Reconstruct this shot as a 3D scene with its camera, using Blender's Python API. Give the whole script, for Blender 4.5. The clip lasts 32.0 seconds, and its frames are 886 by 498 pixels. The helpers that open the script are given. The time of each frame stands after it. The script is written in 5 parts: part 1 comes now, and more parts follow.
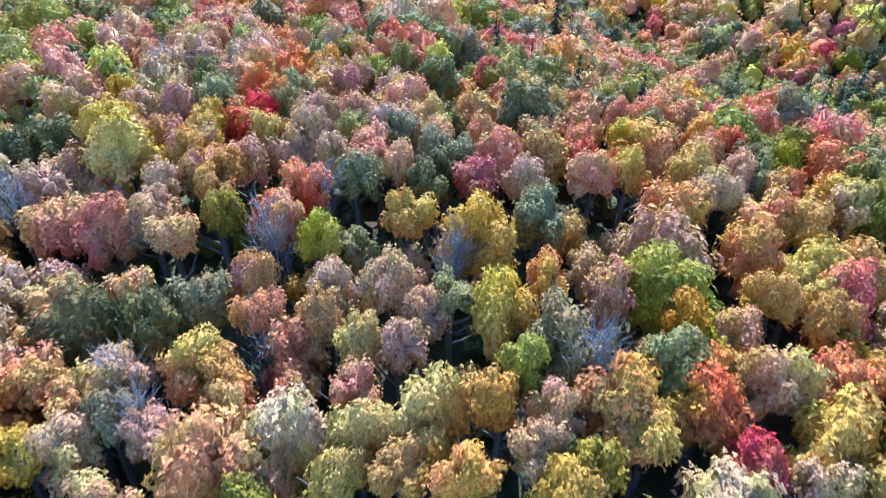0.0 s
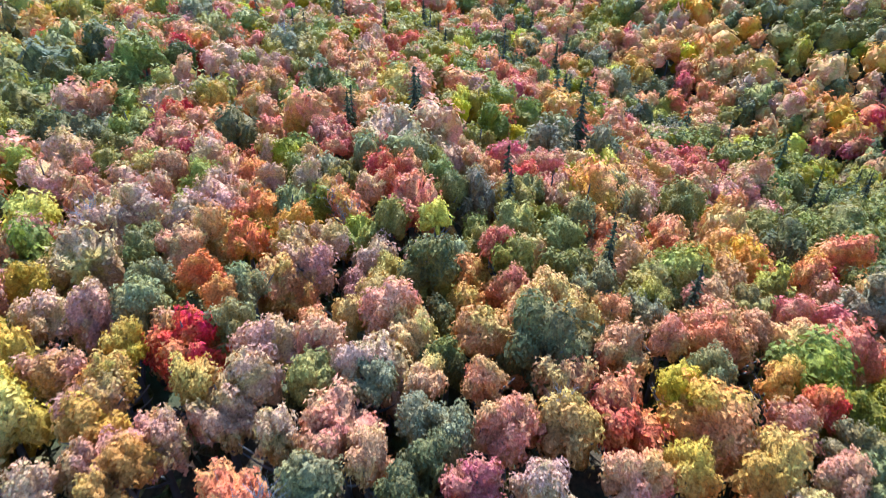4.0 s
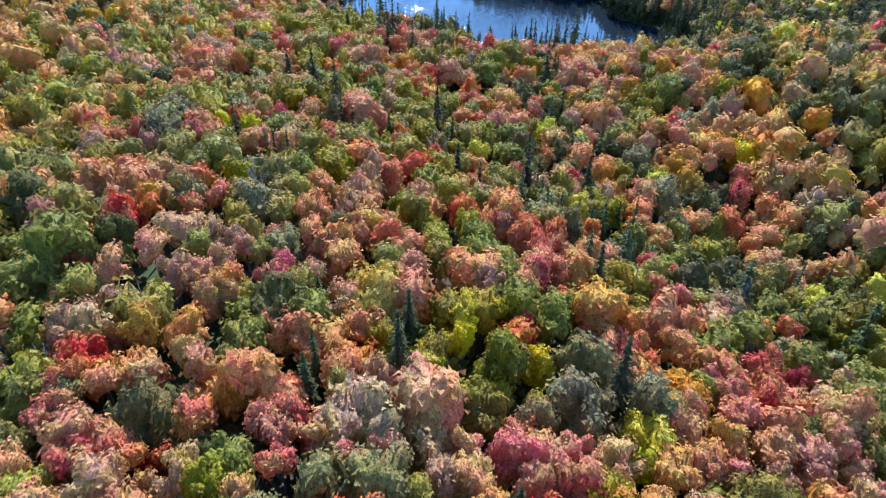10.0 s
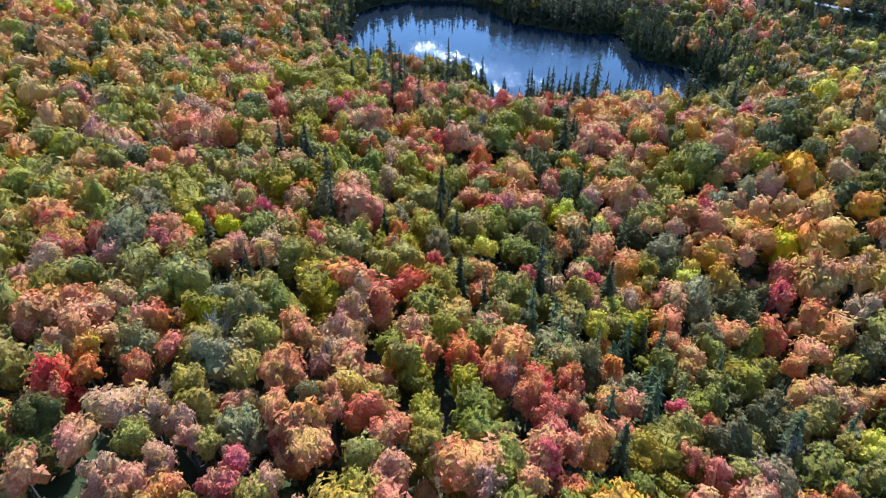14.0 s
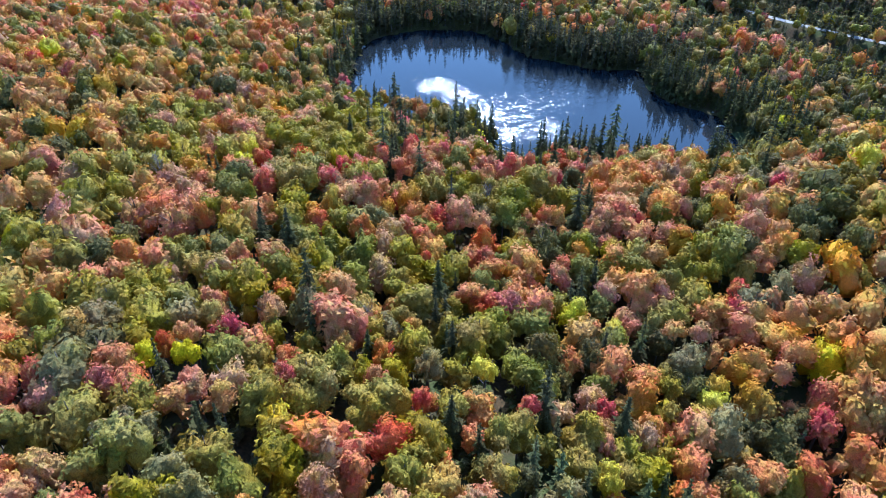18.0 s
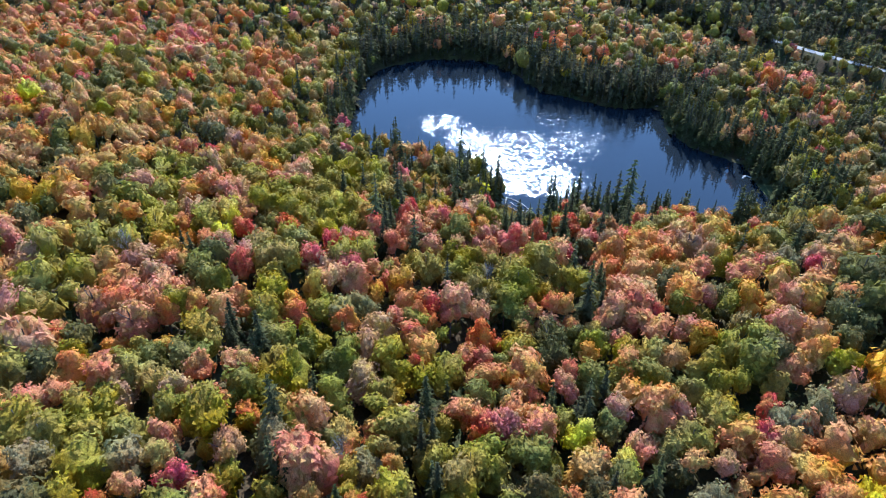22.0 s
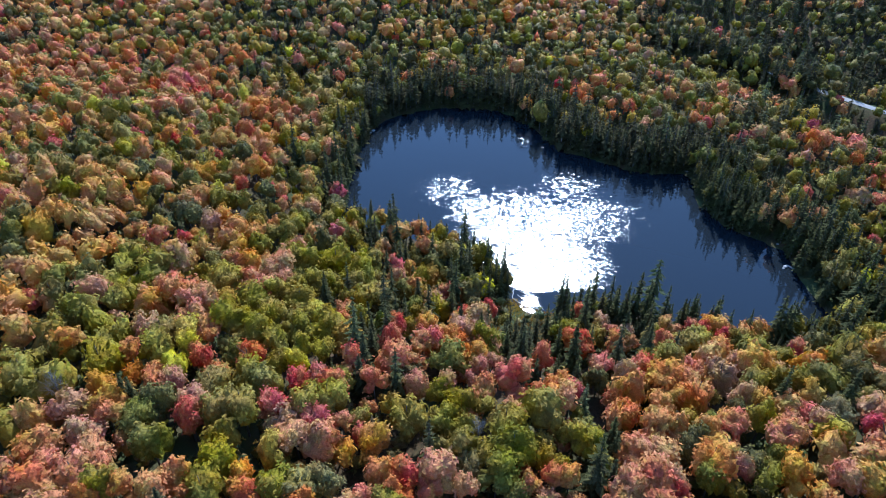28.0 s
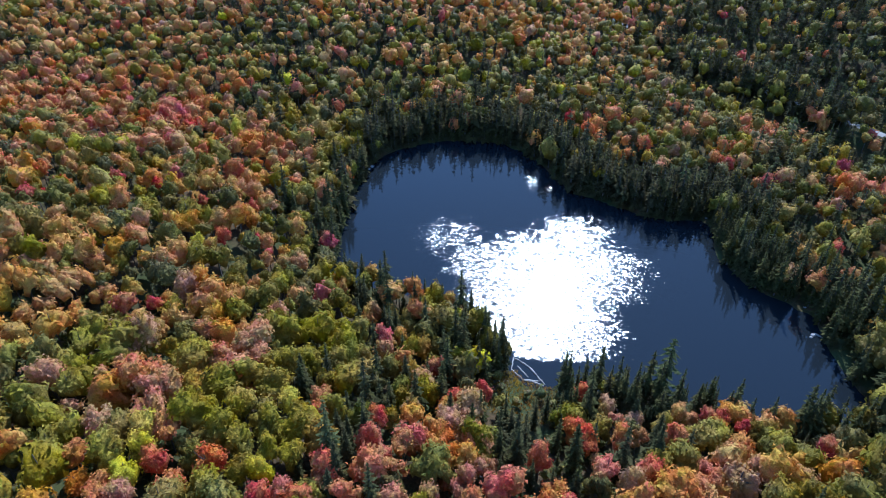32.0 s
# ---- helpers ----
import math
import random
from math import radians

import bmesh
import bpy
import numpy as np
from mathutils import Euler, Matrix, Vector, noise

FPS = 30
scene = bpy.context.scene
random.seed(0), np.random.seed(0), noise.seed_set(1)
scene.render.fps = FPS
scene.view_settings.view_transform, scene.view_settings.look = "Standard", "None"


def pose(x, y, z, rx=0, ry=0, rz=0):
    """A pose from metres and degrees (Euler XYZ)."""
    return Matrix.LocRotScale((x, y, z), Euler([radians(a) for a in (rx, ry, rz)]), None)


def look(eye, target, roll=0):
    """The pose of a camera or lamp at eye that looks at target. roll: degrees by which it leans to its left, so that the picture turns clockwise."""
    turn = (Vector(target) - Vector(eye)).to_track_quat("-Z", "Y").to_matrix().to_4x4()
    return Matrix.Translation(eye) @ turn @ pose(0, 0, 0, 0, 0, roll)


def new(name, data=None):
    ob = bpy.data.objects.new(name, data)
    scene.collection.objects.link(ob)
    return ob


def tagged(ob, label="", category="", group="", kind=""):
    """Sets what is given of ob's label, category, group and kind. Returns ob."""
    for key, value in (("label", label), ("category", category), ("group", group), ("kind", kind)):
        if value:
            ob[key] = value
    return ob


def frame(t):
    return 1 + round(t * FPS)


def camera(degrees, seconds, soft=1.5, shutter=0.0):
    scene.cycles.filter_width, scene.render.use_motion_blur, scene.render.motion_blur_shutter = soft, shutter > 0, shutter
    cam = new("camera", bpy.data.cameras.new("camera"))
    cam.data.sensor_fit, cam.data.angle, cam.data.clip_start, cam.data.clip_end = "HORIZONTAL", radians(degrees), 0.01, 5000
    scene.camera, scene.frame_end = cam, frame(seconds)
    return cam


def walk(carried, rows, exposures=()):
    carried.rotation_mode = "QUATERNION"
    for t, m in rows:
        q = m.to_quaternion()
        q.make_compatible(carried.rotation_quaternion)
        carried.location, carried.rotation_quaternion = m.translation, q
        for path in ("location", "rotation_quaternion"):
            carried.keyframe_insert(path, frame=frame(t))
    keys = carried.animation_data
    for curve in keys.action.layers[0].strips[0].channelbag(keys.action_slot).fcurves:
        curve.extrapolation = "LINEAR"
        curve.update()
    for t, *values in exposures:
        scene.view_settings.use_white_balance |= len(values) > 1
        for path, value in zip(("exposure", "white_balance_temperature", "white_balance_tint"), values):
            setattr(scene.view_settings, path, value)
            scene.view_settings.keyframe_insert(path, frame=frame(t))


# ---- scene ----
cam = camera(67.2, 32.0, soft=1.0, shutter=0.5)
PATH = [
    (0, (-42.04, -265.66, 109.50), (-37.24, -225.60, 79.96), 0.96),
    (1, (-40.53, -257.62, 111.80), (-35.97, -217.50, 82.32), 0.96),
    (2, (-39.13, -249.20, 113.99), (-34.82, -209.04, 84.52), 0.95),
    (3, (-37.84, -240.85, 116.21), (-33.77, -200.66, 86.76), 0.93),
    (4, (-36.41, -232.32, 118.30), (-32.60, -192.13, 88.79), 0.89),
    (4.5, (-35.78, -228.02, 119.27), (-32.10, -187.81, 89.78), 0.85),
    (6.5, (-32.92, -211.38, 124.29), (-29.90, -171.21, 94.67), 0.69),
    (7, (-32.35, -207.08, 125.47), (-29.45, -166.93, 95.82), 0.72),
    (8, (-31.12, -198.48, 127.88), (-28.48, -158.36, 98.15), 0.82),
    (9, (-29.68, -190.02, 130.43), (-27.38, -149.93, 100.64), 0.83),
    (10, (-28.43, -181.59, 132.87), (-26.45, -141.47, 103.09), 0.82),
    (11, (-27.41, -173.22, 134.99), (-25.72, -133.02, 105.32), 0.75),
    (12, (-26.15, -164.83, 137.43), (-24.78, -124.57, 107.80), 0.69),
    (13, (-24.68, -156.53, 139.90), (-23.65, -116.23, 110.32), 0.68),
    (14, (-23.32, -148.13, 142.39), (-22.61, -107.82, 112.82), 0.55),
    (14.5, (-22.65, -144.01, 143.64), (-22.07, -103.69, 114.08), 0.54),
    (16.5, (-20.10, -127.28, 148.26), (-20.10, -86.88, 118.79), 0.42),
    (17, (-19.52, -122.95, 149.40), (-19.64, -82.55, 119.94), 0.41),
    (18, (-18.14, -114.73, 151.75), (-18.55, -74.34, 122.28), 0.41),
    (19, (-16.82, -106.40, 154.11), (-17.51, -66.05, 124.60), 0.38),
    (20, (-15.62, -97.95, 156.11), (-16.55, -57.60, 126.60), 0.42),
    (21, (-14.27, -89.80, 158.25), (-15.49, -49.42, 128.77), 0.40),
    (22, (-13.05, -81.60, 160.20), (-14.55, -41.20, 130.78), 0.41),
    (23, (-11.79, -73.40, 162.17), (-13.57, -32.97, 132.80), 0.43),
    (24, (-10.70, -65.19, 164.45), (-12.77, -24.79, 135.06), 0.41),
    (25, (-9.60, -57.19, 166.56), (-11.98, -16.81, 137.17), 0.34),
    (25.5, (-8.89, -53.12, 167.64), (-11.43, -12.75, 138.24), 0.30),
    (27.5, (-6.32, -36.87, 171.77), (-9.48, 3.48, 142.41), 0.25),
    (28, (-5.52, -32.86, 172.72), (-8.84, 7.48, 143.37), 0.24),
    (29, (-4.04, -24.50, 174.90), (-7.69, 15.82, 145.56), 0.14),
    (30, (-2.81, -16.25, 177.32), (-6.73, 24.01, 147.93), 0.05),
    (31, (-1.64, -8.15, 179.50), (-5.85, 32.01, 150.02), -0.07),
    (32, (0.00, 0.00, 180.00), (-4.57, 40.16, 150.56), -0.14),
]
walk(cam, [(t, look(eye, target, roll)) for t, eye, target, roll in PATH],
     exposures=[(0.0, 2.22, 4420, 7), (4.5, 2.14, 4640, 7), (9.0, 1.56, 4850, 7), (14.0, 1.57, 4960, 8), (24.0, 1.42, 4980, 9), (32.0, 0.94, 4880, 10)])

# ---- sky and sun ----
SUN_HIGH, SUN_TURN = radians(40.5), radians(5.0)      # the sun stands ahead of the flight, a little to its right
world = bpy.data.worlds.new("world")
scene.world = world
world.use_nodes = True
sky = world.node_tree.nodes.new("ShaderNodeTexSky")
sky.sky_type, sky.sun_disc = "NISHITA", False
sky.dust_density, sky.ozone_density = 0.05, 3.0
sky.sun_elevation, sky.sun_rotation = SUN_HIGH, SUN_TURN
background = world.node_tree.nodes["Background"]
background.inputs["Strength"].default_value = 0.14
world.node_tree.links.new(sky.outputs["Color"], background.inputs["Color"])
sun = new("sun", bpy.data.lights.new("sun", "SUN"))
sun.data.energy, sun.data.angle, sun.data.color = 3.65, radians(0.53), (1.0, 0.94, 0.86)
sun_way = Vector((math.sin(SUN_TURN) * math.cos(SUN_HIGH), math.cos(SUN_TURN) * math.cos(SUN_HIGH), math.sin(SUN_HIGH)))
sun.matrix_world = look(sun_way * 900, (0, 0, 0))

# ---- materials ----


def node(mat, kind, **values):
    n = mat.node_tree.nodes.new(kind)
    for key, value in values.items():
        n.inputs[key.replace("_", " ")].default_value = value
    return n


def blank(name):
    mat = bpy.data.materials.new(name)
    mat.use_nodes = True
    return mat, mat.node_tree.nodes["Principled BSDF"], mat.node_tree.links


def mixed(mat, factor, a, b, blend="MIX"):
    n = mat.node_tree.nodes.new("ShaderNodeMix")
    n.data_type, n.blend_type = "RGBA", blend
    for socket, value in ((n.inputs[0], factor), (n.inputs[6], a), (n.inputs[7], b)):
        if isinstance(value, (int, float)):
            socket.default_value = value
        elif isinstance(value, tuple):
            socket.default_value = (*value, 1.0)
        else:
            mat.node_tree.links.new(value, socket)
    return n.outputs[2]


def ramp(mat, source, low, high, to_low=0.0, to_high=1.0):
    n = node(mat, "ShaderNodeMapRange", From_Min=low, From_Max=high, To_Min=to_low, To_Max=to_high)
    mat.node_tree.links.new(source, n.inputs["Value"])
    return n.outputs["Result"]


def leaf_material(name, main, second, share=0.5, gloss=0.6, through_light=0.19, stray_share=0.28, shine=0.09, gaps=0.425):
    """Leaves: two tones that change within a crown, from tree to tree and from spray to spray, partly lit through."""
    mat, bsdf, links = blank(name)
    spot = node(mat, "ShaderNodeNewGeometry")
    patch = node(mat, "ShaderNodeTexNoise", Scale=0.31, Detail=3.0)
    links.new(spot.outputs["Position"], patch.inputs["Vector"])
    stand = node(mat, "ShaderNodeTexNoise", Scale=0.06, Detail=1.0)
    links.new(spot.outputs["Position"], stand.inputs["Vector"])
    colour = mixed(mat, ramp(mat, patch.outputs["Fac"], 0.60 - 0.3 * share, 0.72 - 0.3 * share), main, second)
    stray = ramp(mat, spot.outputs["Random Per Island"], 0.55, 0.95, 0.0, stray_share)
    colour = mixed(mat, stray, colour, (0.40, 0.26, 0.06))
    each = node(mat, "ShaderNodeObjectInfo")
    vivid = node(mat, "ShaderNodeHueSaturation")
    links.new(colour, vivid.inputs["Color"])
    # fine mottle: random leaf tone, and shade of gaps between leaves put into colour
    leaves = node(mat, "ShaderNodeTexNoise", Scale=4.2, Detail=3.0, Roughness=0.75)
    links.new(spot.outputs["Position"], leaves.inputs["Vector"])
    tone_and_gap_shade = node(mat, "ShaderNodeMath")
    tone_and_gap_shade.operation = "MULTIPLY"
    links.new(ramp(mat, spot.outputs["Random Per Island"], 0, 1, 0.84, 1.16), tone_and_gap_shade.inputs[0])
    links.new(ramp(mat, leaves.outputs["Fac"], 0.32, 0.68, 0.55, 1.4), tone_and_gap_shade.inputs[1])
    links.new(tone_and_gap_shade.outputs[0], vivid.inputs["Value"])
    clumps = node(mat, "ShaderNodeTexNoise", Scale=1.15, Detail=4.0, Roughness=0.7)
    links.new(spot.outputs["Position"], clumps.inputs["Vector"])
    bump = node(mat, "ShaderNodeBump", Strength=0.9, Distance=0.6)
    links.new(clumps.outputs["Fac"], bump.inputs["Height"])
    links.new(bump.outputs["Normal"], bsdf.inputs["Normal"])
    drift = node(mat, "ShaderNodeTexNoise", Scale=0.13, Detail=0.0)
    links.new(spot.outputs["Position"], drift.inputs["Vector"])
    hue = node(mat, "ShaderNodeMath")
    links.new(ramp(mat, each.outputs["Random"], 0, 1, 0.487, 0.513), hue.inputs[0])
    links.new(ramp(mat, drift.outputs["Fac"], 0.3, 0.7, -0.016, 0.016), hue.inputs[1])
    links.new(hue.outputs[0], vivid.inputs["Hue"])
    links.new(ramp(mat, stand.outputs["Fac"], 0.3, 0.7, 0.95, 1.14), vivid.inputs["Saturation"])
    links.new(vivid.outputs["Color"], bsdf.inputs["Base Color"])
    bsdf.inputs["Roughness"].default_value = gloss
    bsdf.inputs["Specular IOR Level"].default_value = shine
    lit = node(mat, "ShaderNodeBsdfTranslucent")
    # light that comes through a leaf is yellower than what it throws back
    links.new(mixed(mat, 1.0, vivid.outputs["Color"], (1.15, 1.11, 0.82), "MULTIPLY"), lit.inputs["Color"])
    join = node(mat, "ShaderNodeMixShader", Fac=through_light)
    links.new(bsdf.outputs[0], join.inputs[1])
    links.new(lit.outputs[0], join.inputs[2])
    # ragged leaf outlines, with small gaps between the leaves of a spray
    outline = node(mat, "ShaderNodeTexNoise", Scale=2.6, Detail=4.0, Roughness=0.95)
    links.new(spot.outputs["Position"], outline.inputs["Vector"])
    open_air = node(mat, "ShaderNodeBsdfTransparent")
    cut = node(mat, "ShaderNodeMixShader")
    links.new(ramp(mat, outline.outputs["Fac"], gaps - 0.012, gaps + 0.012), cut.inputs["Fac"])
    links.new(open_air.outputs[0], cut.inputs[1])
    links.new(join.outputs[0], cut.inputs[2])
    links.new(cut.outputs[0], mat.node_tree.nodes["Material Output"].inputs["Surface"])
    return mat


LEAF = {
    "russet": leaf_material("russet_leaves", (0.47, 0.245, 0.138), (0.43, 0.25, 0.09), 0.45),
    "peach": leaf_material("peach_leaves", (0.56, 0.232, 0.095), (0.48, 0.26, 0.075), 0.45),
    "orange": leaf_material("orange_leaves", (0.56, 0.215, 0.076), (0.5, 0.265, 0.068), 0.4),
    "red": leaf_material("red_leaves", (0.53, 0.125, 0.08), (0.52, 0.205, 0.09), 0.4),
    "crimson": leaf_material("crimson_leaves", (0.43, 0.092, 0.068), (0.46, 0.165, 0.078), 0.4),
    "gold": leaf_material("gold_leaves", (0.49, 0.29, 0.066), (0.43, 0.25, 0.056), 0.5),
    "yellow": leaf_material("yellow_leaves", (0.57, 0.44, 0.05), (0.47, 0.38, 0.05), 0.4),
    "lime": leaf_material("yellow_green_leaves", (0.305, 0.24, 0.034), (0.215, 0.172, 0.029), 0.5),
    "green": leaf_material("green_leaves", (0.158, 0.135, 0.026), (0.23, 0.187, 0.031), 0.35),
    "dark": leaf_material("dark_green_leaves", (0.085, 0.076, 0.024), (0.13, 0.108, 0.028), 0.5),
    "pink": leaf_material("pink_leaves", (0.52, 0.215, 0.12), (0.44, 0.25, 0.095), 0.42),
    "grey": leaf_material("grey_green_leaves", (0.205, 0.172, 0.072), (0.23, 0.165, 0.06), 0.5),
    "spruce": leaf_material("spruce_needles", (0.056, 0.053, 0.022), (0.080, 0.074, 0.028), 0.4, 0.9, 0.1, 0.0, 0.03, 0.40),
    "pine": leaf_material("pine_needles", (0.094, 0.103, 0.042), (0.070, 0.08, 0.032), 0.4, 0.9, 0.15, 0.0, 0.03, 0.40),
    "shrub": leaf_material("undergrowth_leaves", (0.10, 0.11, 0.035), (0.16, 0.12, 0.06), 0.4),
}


def bark_material(name, light, dark):
    mat, bsdf, links = blank(name)
    grain = node(mat, "ShaderNodeTexNoise", Scale=9.0, Detail=5.0)
    place = node(mat, "ShaderNodeTexCoord")
    stretch = node(mat, "ShaderNodeMapping", Scale=(1.0, 1.0, 0.2))
    links.new(place.outputs["Object"], stretch.inputs["Vector"])
    links.new(stretch.outputs["Vector"], grain.inputs["Vector"])
    links.new(mixed(mat, ramp(mat, grain.outputs["Fac"], 0.35, 0.65), dark, light), bsdf.inputs["Base Color"])
    bump = node(mat, "ShaderNodeBump", Strength=0.6, Distance=0.05)
    links.new(grain.outputs["Fac"], bump.inputs["Height"])
    links.new(bump.outputs["Normal"], bsdf.inputs["Normal"])
    bsdf.inputs["Roughness"].default_value = 0.9
    return mat


BARK = bark_material("grey_bark", (0.13, 0.115, 0.10), (0.055, 0.048, 0.042))
TWIG = bark_material("grey_twigs", (0.22, 0.20, 0.18), (0.11, 0.10, 0.09))
PALE_BARK = bark_material("weathered_bark", (0.50, 0.47, 0.44), (0.26, 0.24, 0.22))


def ground_material():
    mat, bsdf, links = blank("forest_floor")
    spot = node(mat, "ShaderNodeNewGeometry")
    fine = node(mat, "ShaderNodeTexNoise", Scale=1.4, Detail=8.0, Roughness=0.7)
    wide = node(mat, "ShaderNodeTexNoise", Scale=0.05, Detail=3.0)
    for n in (fine, wide):
        links.new(spot.outputs["Position"], n.inputs["Vector"])
    litter = mixed(mat, ramp(mat, fine.outputs["Fac"], 0.35, 0.65), (0.035, 0.03, 0.018), (0.11, 0.07, 0.035))
    moss = mixed(mat, ramp(mat, wide.outputs["Fac"], 0.42, 0.6), litter, (0.055, 0.065, 0.025))
    links.new(moss, bsdf.inputs["Base Color"])
    bump = node(mat, "ShaderNodeBump", Strength=0.8, Distance=0.3)
    links.new(fine.outputs["Fac"], bump.inputs["Height"])
    links.new(bump.outputs["Normal"], bsdf.inputs["Normal"])
    bsdf.inputs["Roughness"].default_value = 0.95
    bsdf.inputs["Specular IOR Level"].default_value = 0.05
    return mat


def water_material():
    """Dark lake water: short wind ripples, stronger in gusts, near calm along the banks."""
    mat, bsdf, links = blank("lake_water")
    spot = node(mat, "ShaderNodeNewGeometry")

    def vector(operation, first, second):
        n = node(mat, "ShaderNodeVectorMath")
        n.operation = operation
        for socket, value in ((n.inputs[0], first), (n.inputs[1], second)):
            if isinstance(value, tuple):
                socket.default_value = value
            elif value is not None:
                links.new(value, socket)
        return n

    wander = node(mat, "ShaderNodeTexNoise", Scale=0.14, Detail=6.0, Roughness=0.8)
    links.new(spot.outputs["Position"], wander.inputs["Vector"])
    edge = ramp(mat, wander.outputs["Fac"], 0.3, 0.7, -9.0, 9.0)
    # where the wind reaches the water: middle and reach of each ruffled patch, and how hard it blows there
    wind = None
    for x, y, reach, force in ((10, 224, 42, 0.95), (46, 236, 28, 0.95), (35, 264, 21, 0.8), (-28, 256, 14, 1.95), (-13, 238, 15, 1.45), (0, 216, 17, 1.3), (9, 194, 15, 1.15),
                               (19, 312, 9, 0.9), (28, 198, 26, 0.95)):
        bent = node(mat, "ShaderNodeMath")
        links.new(vector("DISTANCE", spot.outputs["Position"], (x, y, 0)).outputs["Value"], bent.inputs[0])
        links.new(edge, bent.inputs[1])
        patch = ramp(mat, bent.outputs[0], reach * 0.45, reach * 1.3 + 3, force, 0.0)
        if wind is None:
            wind = patch
        else:
            most = node(mat, "ShaderNodeMath")
            most.operation = "MAXIMUM"
            links.new(wind, most.inputs[0])
            links.new(patch, most.inputs[1])
            wind = most.outputs[0]
    # the near end lies calm in the lee of its trees
    split = node(mat, "ShaderNodeSeparateXYZ")
    links.new(spot.outputs["Position"], split.inputs[0])
    lee = node(mat, "ShaderNodeMath")
    lee.operation = "MULTIPLY"
    links.new(wind, lee.inputs[0])
    links.new(ramp(mat, split.outputs["Y"], 178.0, 181.5), lee.inputs[1])
    wind = lee.outputs[0]
    # each wavelet is a small face with a slope of its own, most of them slight
    total = None
    for scale, stretch in ((0.98, (0.8, 1.1, 1.0)), (1.7, (1.0, 0.8, 1.0)), (3.4, (0.85, 1.0, 1.0))):
        cells = node(mat, "ShaderNodeTexVoronoi", Scale=scale)
        links.new(vector("MULTIPLY", spot.outputs["Position"], stretch).outputs[0], cells.inputs["Vector"])
        total = cells.outputs["Color"] if total is None else vector("ADD", total, cells.outputs["Color"]).outputs[0]
    lean = vector("MULTIPLY", vector("SUBTRACT", total, (1.5, 1.5, 1.5)).outputs[0], (1.0, 1.0, 0.0))
    sloped = vector("SCALE", lean.outputs[0], None)
    links.new(ramp(mat, wind, 0, 2.0, 0.003, 0.195), sloped.inputs["Scale"])
    upright = vector("ADD", sloped.outputs[0], (0.0, 0.0, 1.0))
    facing = vector("NORMALIZE", upright.outputs[0], None).outputs[0]
    # the sky and the banks in the surface, over the dark body of the lake
    shine = node(mat, "ShaderNodeBsdfGlossy", Color=(1, 1, 1, 1))
    shine.distribution = "BECKMANN"
    links.new(facing, shine.inputs["Normal"])
    links.new(ramp(mat, wind, 0, 1.0, 0.055, 0.185), shine.inputs["Roughness"])
    part = node(mat, "ShaderNodeFresnel", IOR=1.333)
    bsdf.inputs["Base Color"].default_value = (0.012, 0.016, 0.020, 1)
    bsdf.inputs["Specular IOR Level"].default_value = 0.0
    bsdf.inputs["Roughness"].default_value = 1.0
    both = node(mat, "ShaderNodeMixShader")
    links.new(part.outputs[0], both.inputs["Fac"])
    links.new(bsdf.outputs[0], both.inputs[1])
    links.new(shine.outputs[0], both.inputs[2])
    links.new(both.outputs[0], mat.node_tree.nodes["Material Output"].inputs["Surface"])
    return mat


def gravel_material():
    mat, bsdf, links = blank("road_gravel")
    spot = node(mat, "ShaderNodeNewGeometry")
    grit = node(mat, "ShaderNodeTexNoise", Scale=3.0, Detail=8.0, Roughness=0.75)
    patch = node(mat, "ShaderNodeTexNoise", Scale=0.15, Detail=3.0)
    for n in (grit, patch):
        links.new(spot.outputs["Position"], n.inputs["Vector"])
    pale = mixed(mat, ramp(mat, grit.outputs["Fac"], 0.3, 0.7), (0.17, 0.16, 0.15), (0.30, 0.285, 0.26))
    links.new(mixed(mat, ramp(mat, patch.outputs["Fac"], 0.5, 0.75), pale, (0.30, 0.26, 0.21)), bsdf.inputs["Base Color"])
    bsdf.inputs["Roughness"].default_value = 0.9
    return mat


GROUND, WATER, GRAVEL = ground_material(), water_material(), gravel_material()

# ---- the lie of the land ----
HILLS = (
    (6.9, 20.1, 10.7, 3, 17.1, 22.7, 14.1, -5.9),
    (2.6, 4.6, 0.9, 21.8, 12.7, -11.2, -2.1, -6.8),
    (2, -1.2, -0.3, 22.5, -22.5, -17.4, 3.4, -5),
    (2.1, 0.5, 14.4, 0.4, -8.7, 44.9, 13.5, -4.9),
    (7.2, 5.3, -4.9, 7.3, 1.7, -12.5, -18.5, -6),
    (5, 11.6, 10.9, -17.5, -18.1, 2.4, 1.5, -0.1),
    (0.7, -15.1, -2.8, -6.3, 13.2, 11.6, -19.5, -5.2),
    (9.7, -6.5, 2, -0.7, -9.6, -14, -21.6, -3.8),
    (6.4, 3.4, 11.4, 9.4, -4.1, 0.9, 2.1, -3),
    (-1.4, -2, -1.4, -1, -2, 0.7, 1.2, -3.2),
)
KNOLLS = [(-34, 106, 4.3), (47, -29, -4.3), (-6, -64, 3.7), (-22, 37, -4.5), (2, 84, 2.9), (-177, 150, 3.1),
          (-107, 148, -2.9), (87, 64, 2.4), (-57, -132, -2.3), (-88, -71, 2.0), (-125, 270, -2.1), (12, -148, -4.0)]
HILL_X, HILL_Y = np.arange(-340, 361, 100.0), np.arange(-260, 641, 100.0)
